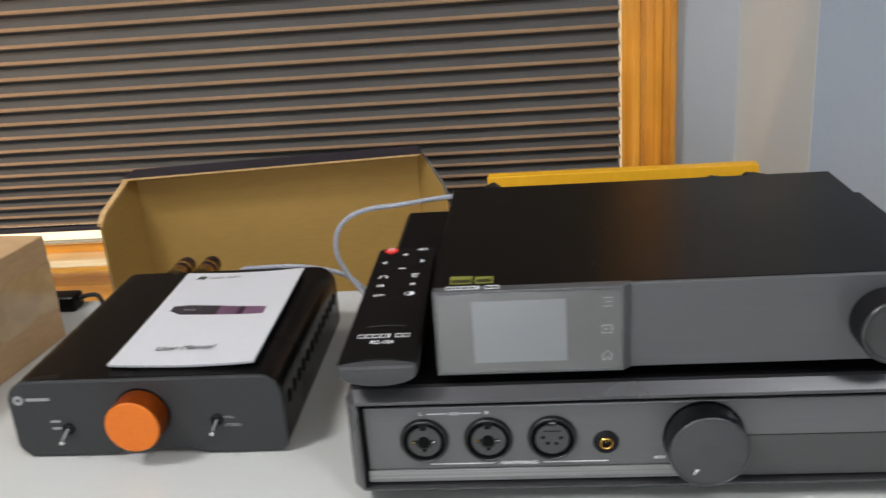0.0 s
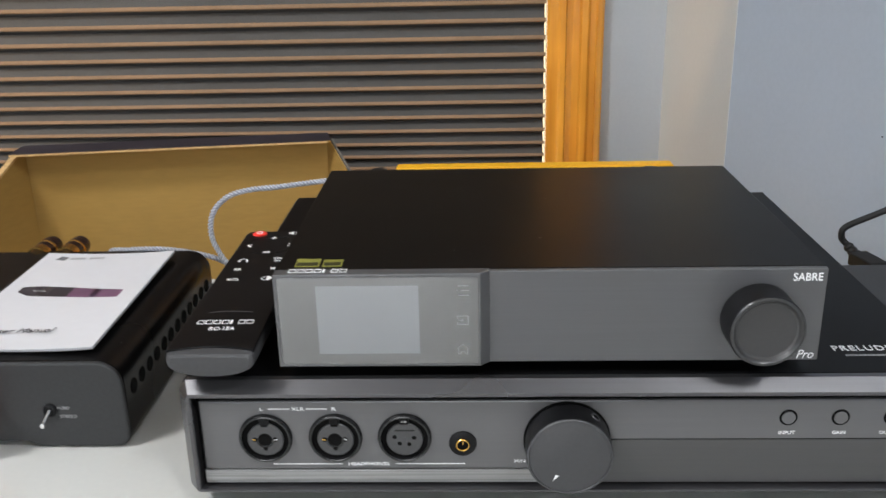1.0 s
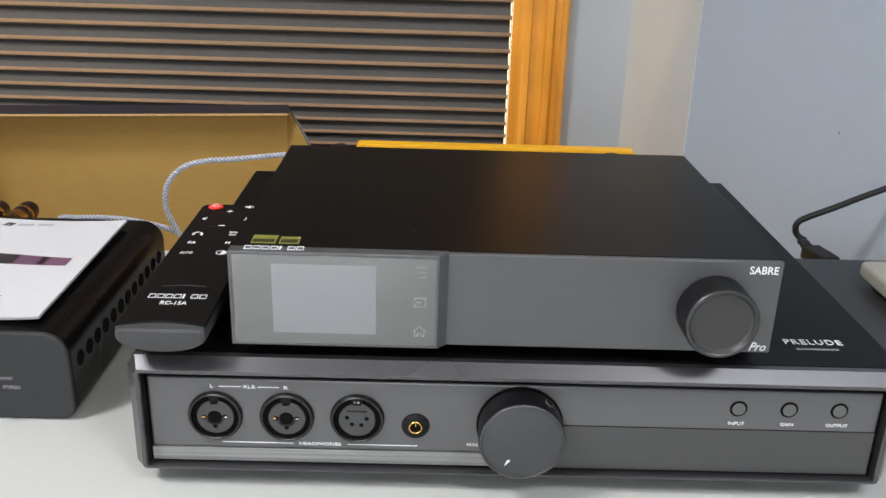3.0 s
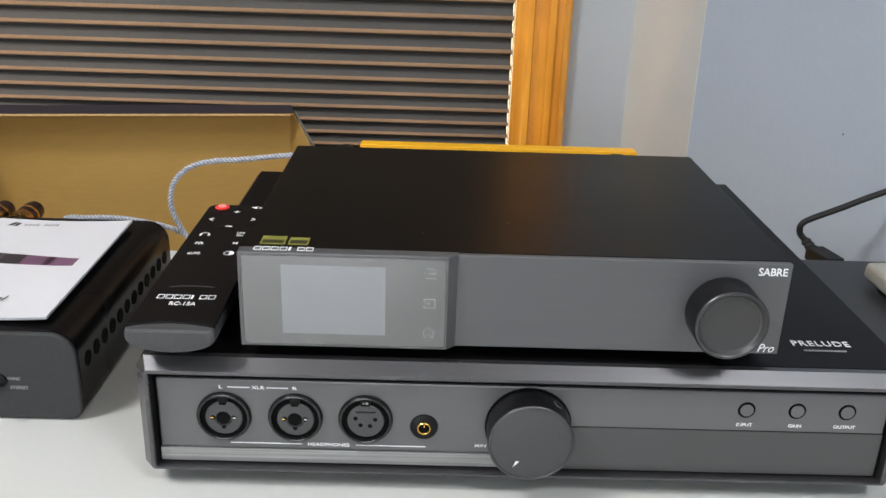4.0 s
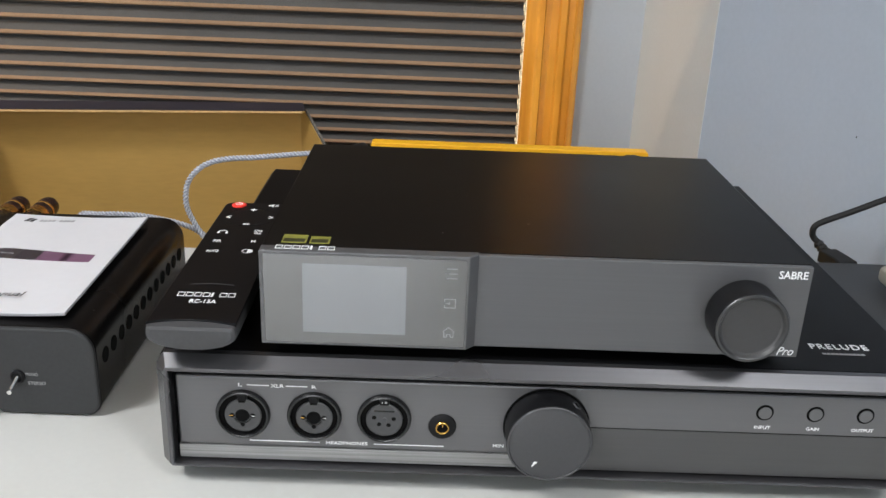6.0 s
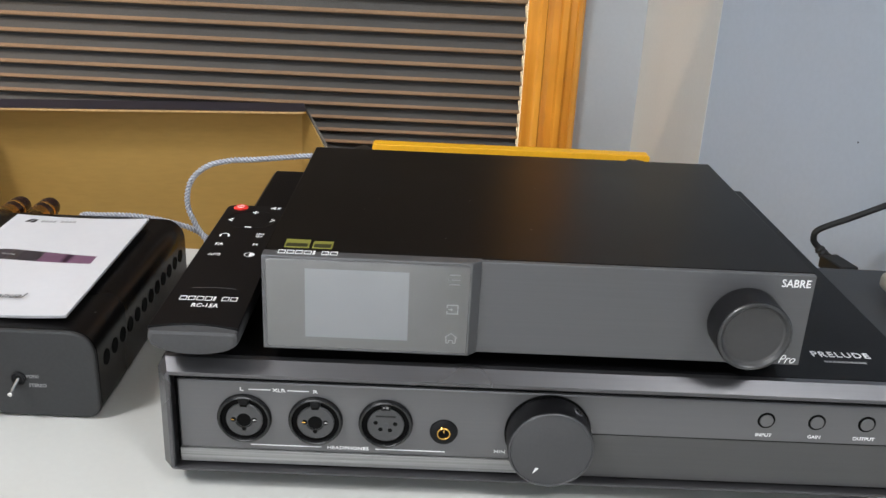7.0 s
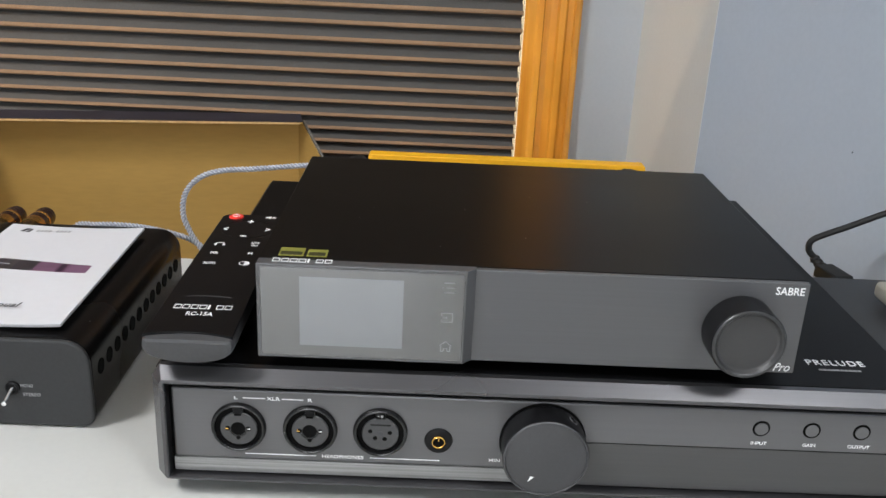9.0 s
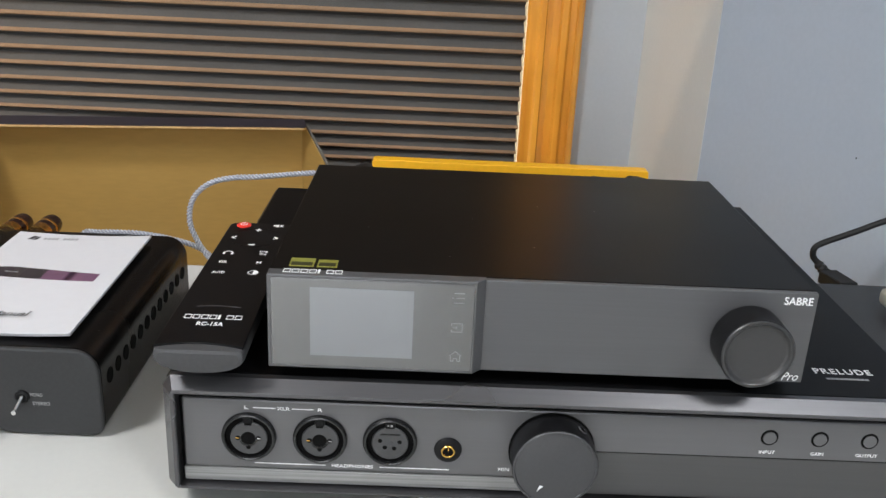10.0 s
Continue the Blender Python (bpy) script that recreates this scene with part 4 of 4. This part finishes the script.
def strand(phase, turn):
    """One thread bundle wound round the cable."""
    line = curve_points(CABLE, 40)
    out, side, run = [], Vector((0.3, 0.2, 0.9)), 0.0
    for i, p in enumerate(line):
        d = (line[min(i + 1, len(line) - 1)] - line[max(i - 1, 0)]).normalized()
        side = (side - d * side.dot(d)).normalized()
        run += (p - line[max(i - 1, 0)]).length
        q = phase + turn * run * 2 * math.pi / 0.075
        out.append(p + 0.0143 * (side * math.cos(q) + d.cross(side) * math.sin(q)))
    return tube(out, 0.0055, 5, 1)


for i in range(3):
    part("braid_strand", strand(2 * math.pi * i / 3, 1), BRAID, cable, "pale grey woven thread")

# ---- open carton lid standing on the window seat ----
carton = thing("open_mailer_box", (-2.4, 5.7, 5.03), "open mailer box, dark outside and brown kraft inside, standing upright", "box")
CM = Matrix.Translation((-0.69, 5.93, 5.03)) @ pose(0, 0, 0, 0, 0, 8) @ Matrix.Translation((0.69, -5.93, -5.03))
CX0, CX1, CZ1 = -3.85, -0.69, 7.86


def leaf(name, inner, outer, label=""):
    one = part(name, moved(inner, CM), KRAFT, carton, label)
    part("printed_face", moved(outer, CM), BOX_BLACK, one, "dark printed outside")


leaf("back_panel", box(CX0, CX1, 5.93, 5.95, 5.03, CZ1), box(CX0, CX1, 5.951, 5.96, 5.03, CZ1 + 0.004), "brown kraft inside")
TM = Matrix.Translation((0, 5.95, CZ1)) @ pose(0, 0, 0, 2, 0, 0) @ Matrix.Translation((0, -5.95, -CZ1))
flap = lambda y, d, e: [(CX0 + d, y), (CX1 - d, y), (CX1 + 0.15 * e, 5.66), (CX1 + 0.1 * e - 0.02, 5.64), (CX0 - 0.3 * e, 5.64)]
leaf("top_flap", moved(prism(flap(5.929, 0.0, 0.14), "z", CZ1 - 0.022, CZ1 - 0.003), TM), moved(prism(flap(5.96, 0.0, 0.15), "z", CZ1 - 0.002, CZ1 + 0.006), TM), "brown kraft inside")
part("cut_edge", moved(moved(box(CX0 - 0.04, CX1 - 0.005, 5.630, 5.639, CZ1 - 0.022, CZ1 - 0.004), TM), CM), KRAFT_EDGE, carton, "pale cut board edge")
for x, s in ((CX0, -1), (CX1, 1)):
    FM = Matrix.Translation((x, 5.93, 0)) @ pose(0, 0, 0, 0, 0, s * 22) @ Matrix.Translation((-x, -5.93, 0))
    fl = [(5.93, 5.03), (5.93, CZ1 - 0.04), (5.84, CZ1 - 0.06), (5.34, CZ1 - 0.32), (5.24, CZ1 - 0.42), (5.24, 5.03)]
    leaf("side_flap", moved(prism(fl, "x", x - 0.022 * s, x - 0.002 * s), FM), moved(prism(fl, "x", x - 0.001 * s, x + 0.006 * s), FM), "brown kraft inside")
    # Left edge in the lamplit board tone, right edge in the shaded one.
    part("cut_edge", moved(moved(prism([(5.84, CZ1 - 0.058), (5.34, CZ1 - 0.318), (5.24, CZ1 - 0.418), (5.236, CZ1 - 0.38), (5.335, CZ1 - 0.285), (5.84, CZ1 - 0.035)], "x", x - (0.035 if s < 0 else 0.012) * s, x + (0.030 if s < 0 else 0.008) * s), FM), CM), KRAFT_EDGE if s < 0 else EDGE_SHADED, carton, "cut board edge")

# ---- yellow board behind ----
board = solid("yellow_board", prism(rounded(0.09, 2.848, 5.03, 7.672, 0.03), "y", 5.17, 5.32, 0.01), YELLOW, (1.47, 5.2, 5.03), "yellow board standing upright on the window seat", "board")

# ---- brown carton with tape ----
pack = thing("shipping_carton", (-3.6, 1.6, D0), "brown cardboard shipping carton with shiny clear tape on the desk", "box")
KM = Matrix.Translation((-3.10, 2.20, D0)) @ pose(0, 0, 0, 0, 0, -7)
part("carton_body", moved(box(-2.0, 0.0, -2.4, 0.0, 0.0, 0.825, 0.012), KM), CARTON, pack)
part("tape", moved(box(-0.003, 0.0025, -2.35, -0.005, 0.26, 0.62), KM), TAPE, pack, "wrinkled clear tape")
part("carton_flap", moved(box(-2.0, 0.004, -1.22, -1.20, 0.820, 0.829), KM), KRAFT_EDGE, pack)

# ---- power brick on the desk at the back ----
brick = thing("power_adapter", (-3.35, 2.72, D0), "small black power adapter with its cord on the desk", "adapter")
part("adapter_body", box(-3.62, -3.24, 2.66, 2.84, D0, D0 + 0.13, 0.02, 3), PLASTIC, brick)
part("cord", tube([(-3.25, 2.75, D0 + 0.08), (-3.16, 2.75, D0 + 0.11), (-3.08, 2.76, D0 + 0.10), (-3.02, 2.72, D0 + 0.03), (-2.9, 2.6, D0 + 0.02), (-2.6, 2.4, D0 + 0.02)], 0.018), RUBBER, brick)

# ---- black box with a cord beside the wide unit ----
side = thing("power_supply_box", (3.8, 2.2, D0), "flat black box with a power cord by the wall", "electronic box")
part("box_body", box(3.22, 4.35, 1.0, 2.56, D0 + 0.01, D0 + 0.20, 0.02, 3), BOX_GREY, side)
part("plug", moved(box(-0.075, 0.075, 0.0, 0.27, -0.05, 0.05, 0.015, 2), Matrix.Translation((3.76, 2.56, 7.555)) @ pose(0, 0, 0, 0, 0, 12)), RUBBER, side)
part("strain_relief", tube([(3.71, 2.80, 7.565), (3.69, 2.88, 7.585), (3.67, 2.93, 7.61)], 0.036, 12, 3, 0.12), RUBBER, side)
part("cord", tube([(3.72, 2.86, 7.572), (3.694, 2.92, 7.595), (3.645, 2.95, 7.639), (3.625, 2.95, 7.68), (3.632, 2.95, 7.731), (3.693, 2.95, 7.775), (3.892, 2.95, 7.862), (4.159, 2.95, 7.983), (4.36, 2.90, 8.07), (4.50, 2.62, 8.08), (4.60, 2.35, 7.85), (4.62, 2.2, 7.2), (4.62, 2.2, 5.06)], 0.024), RUBBER, side)
puck = thing("small_beige_case", (3.95, 2.1, D0 + 0.2), "small rounded beige plastic case on the black box", "case")
part("case_body", box(3.74, 4.24, 1.30, 2.12, D0 + 0.25, D0 + 0.37, 0.04, 4), BEIGE, puck)
part("case_base", box(3.84, 4.20, 1.38, 2.05, D0 + 0.20, D0 + 0.25), RUBBER, puck)
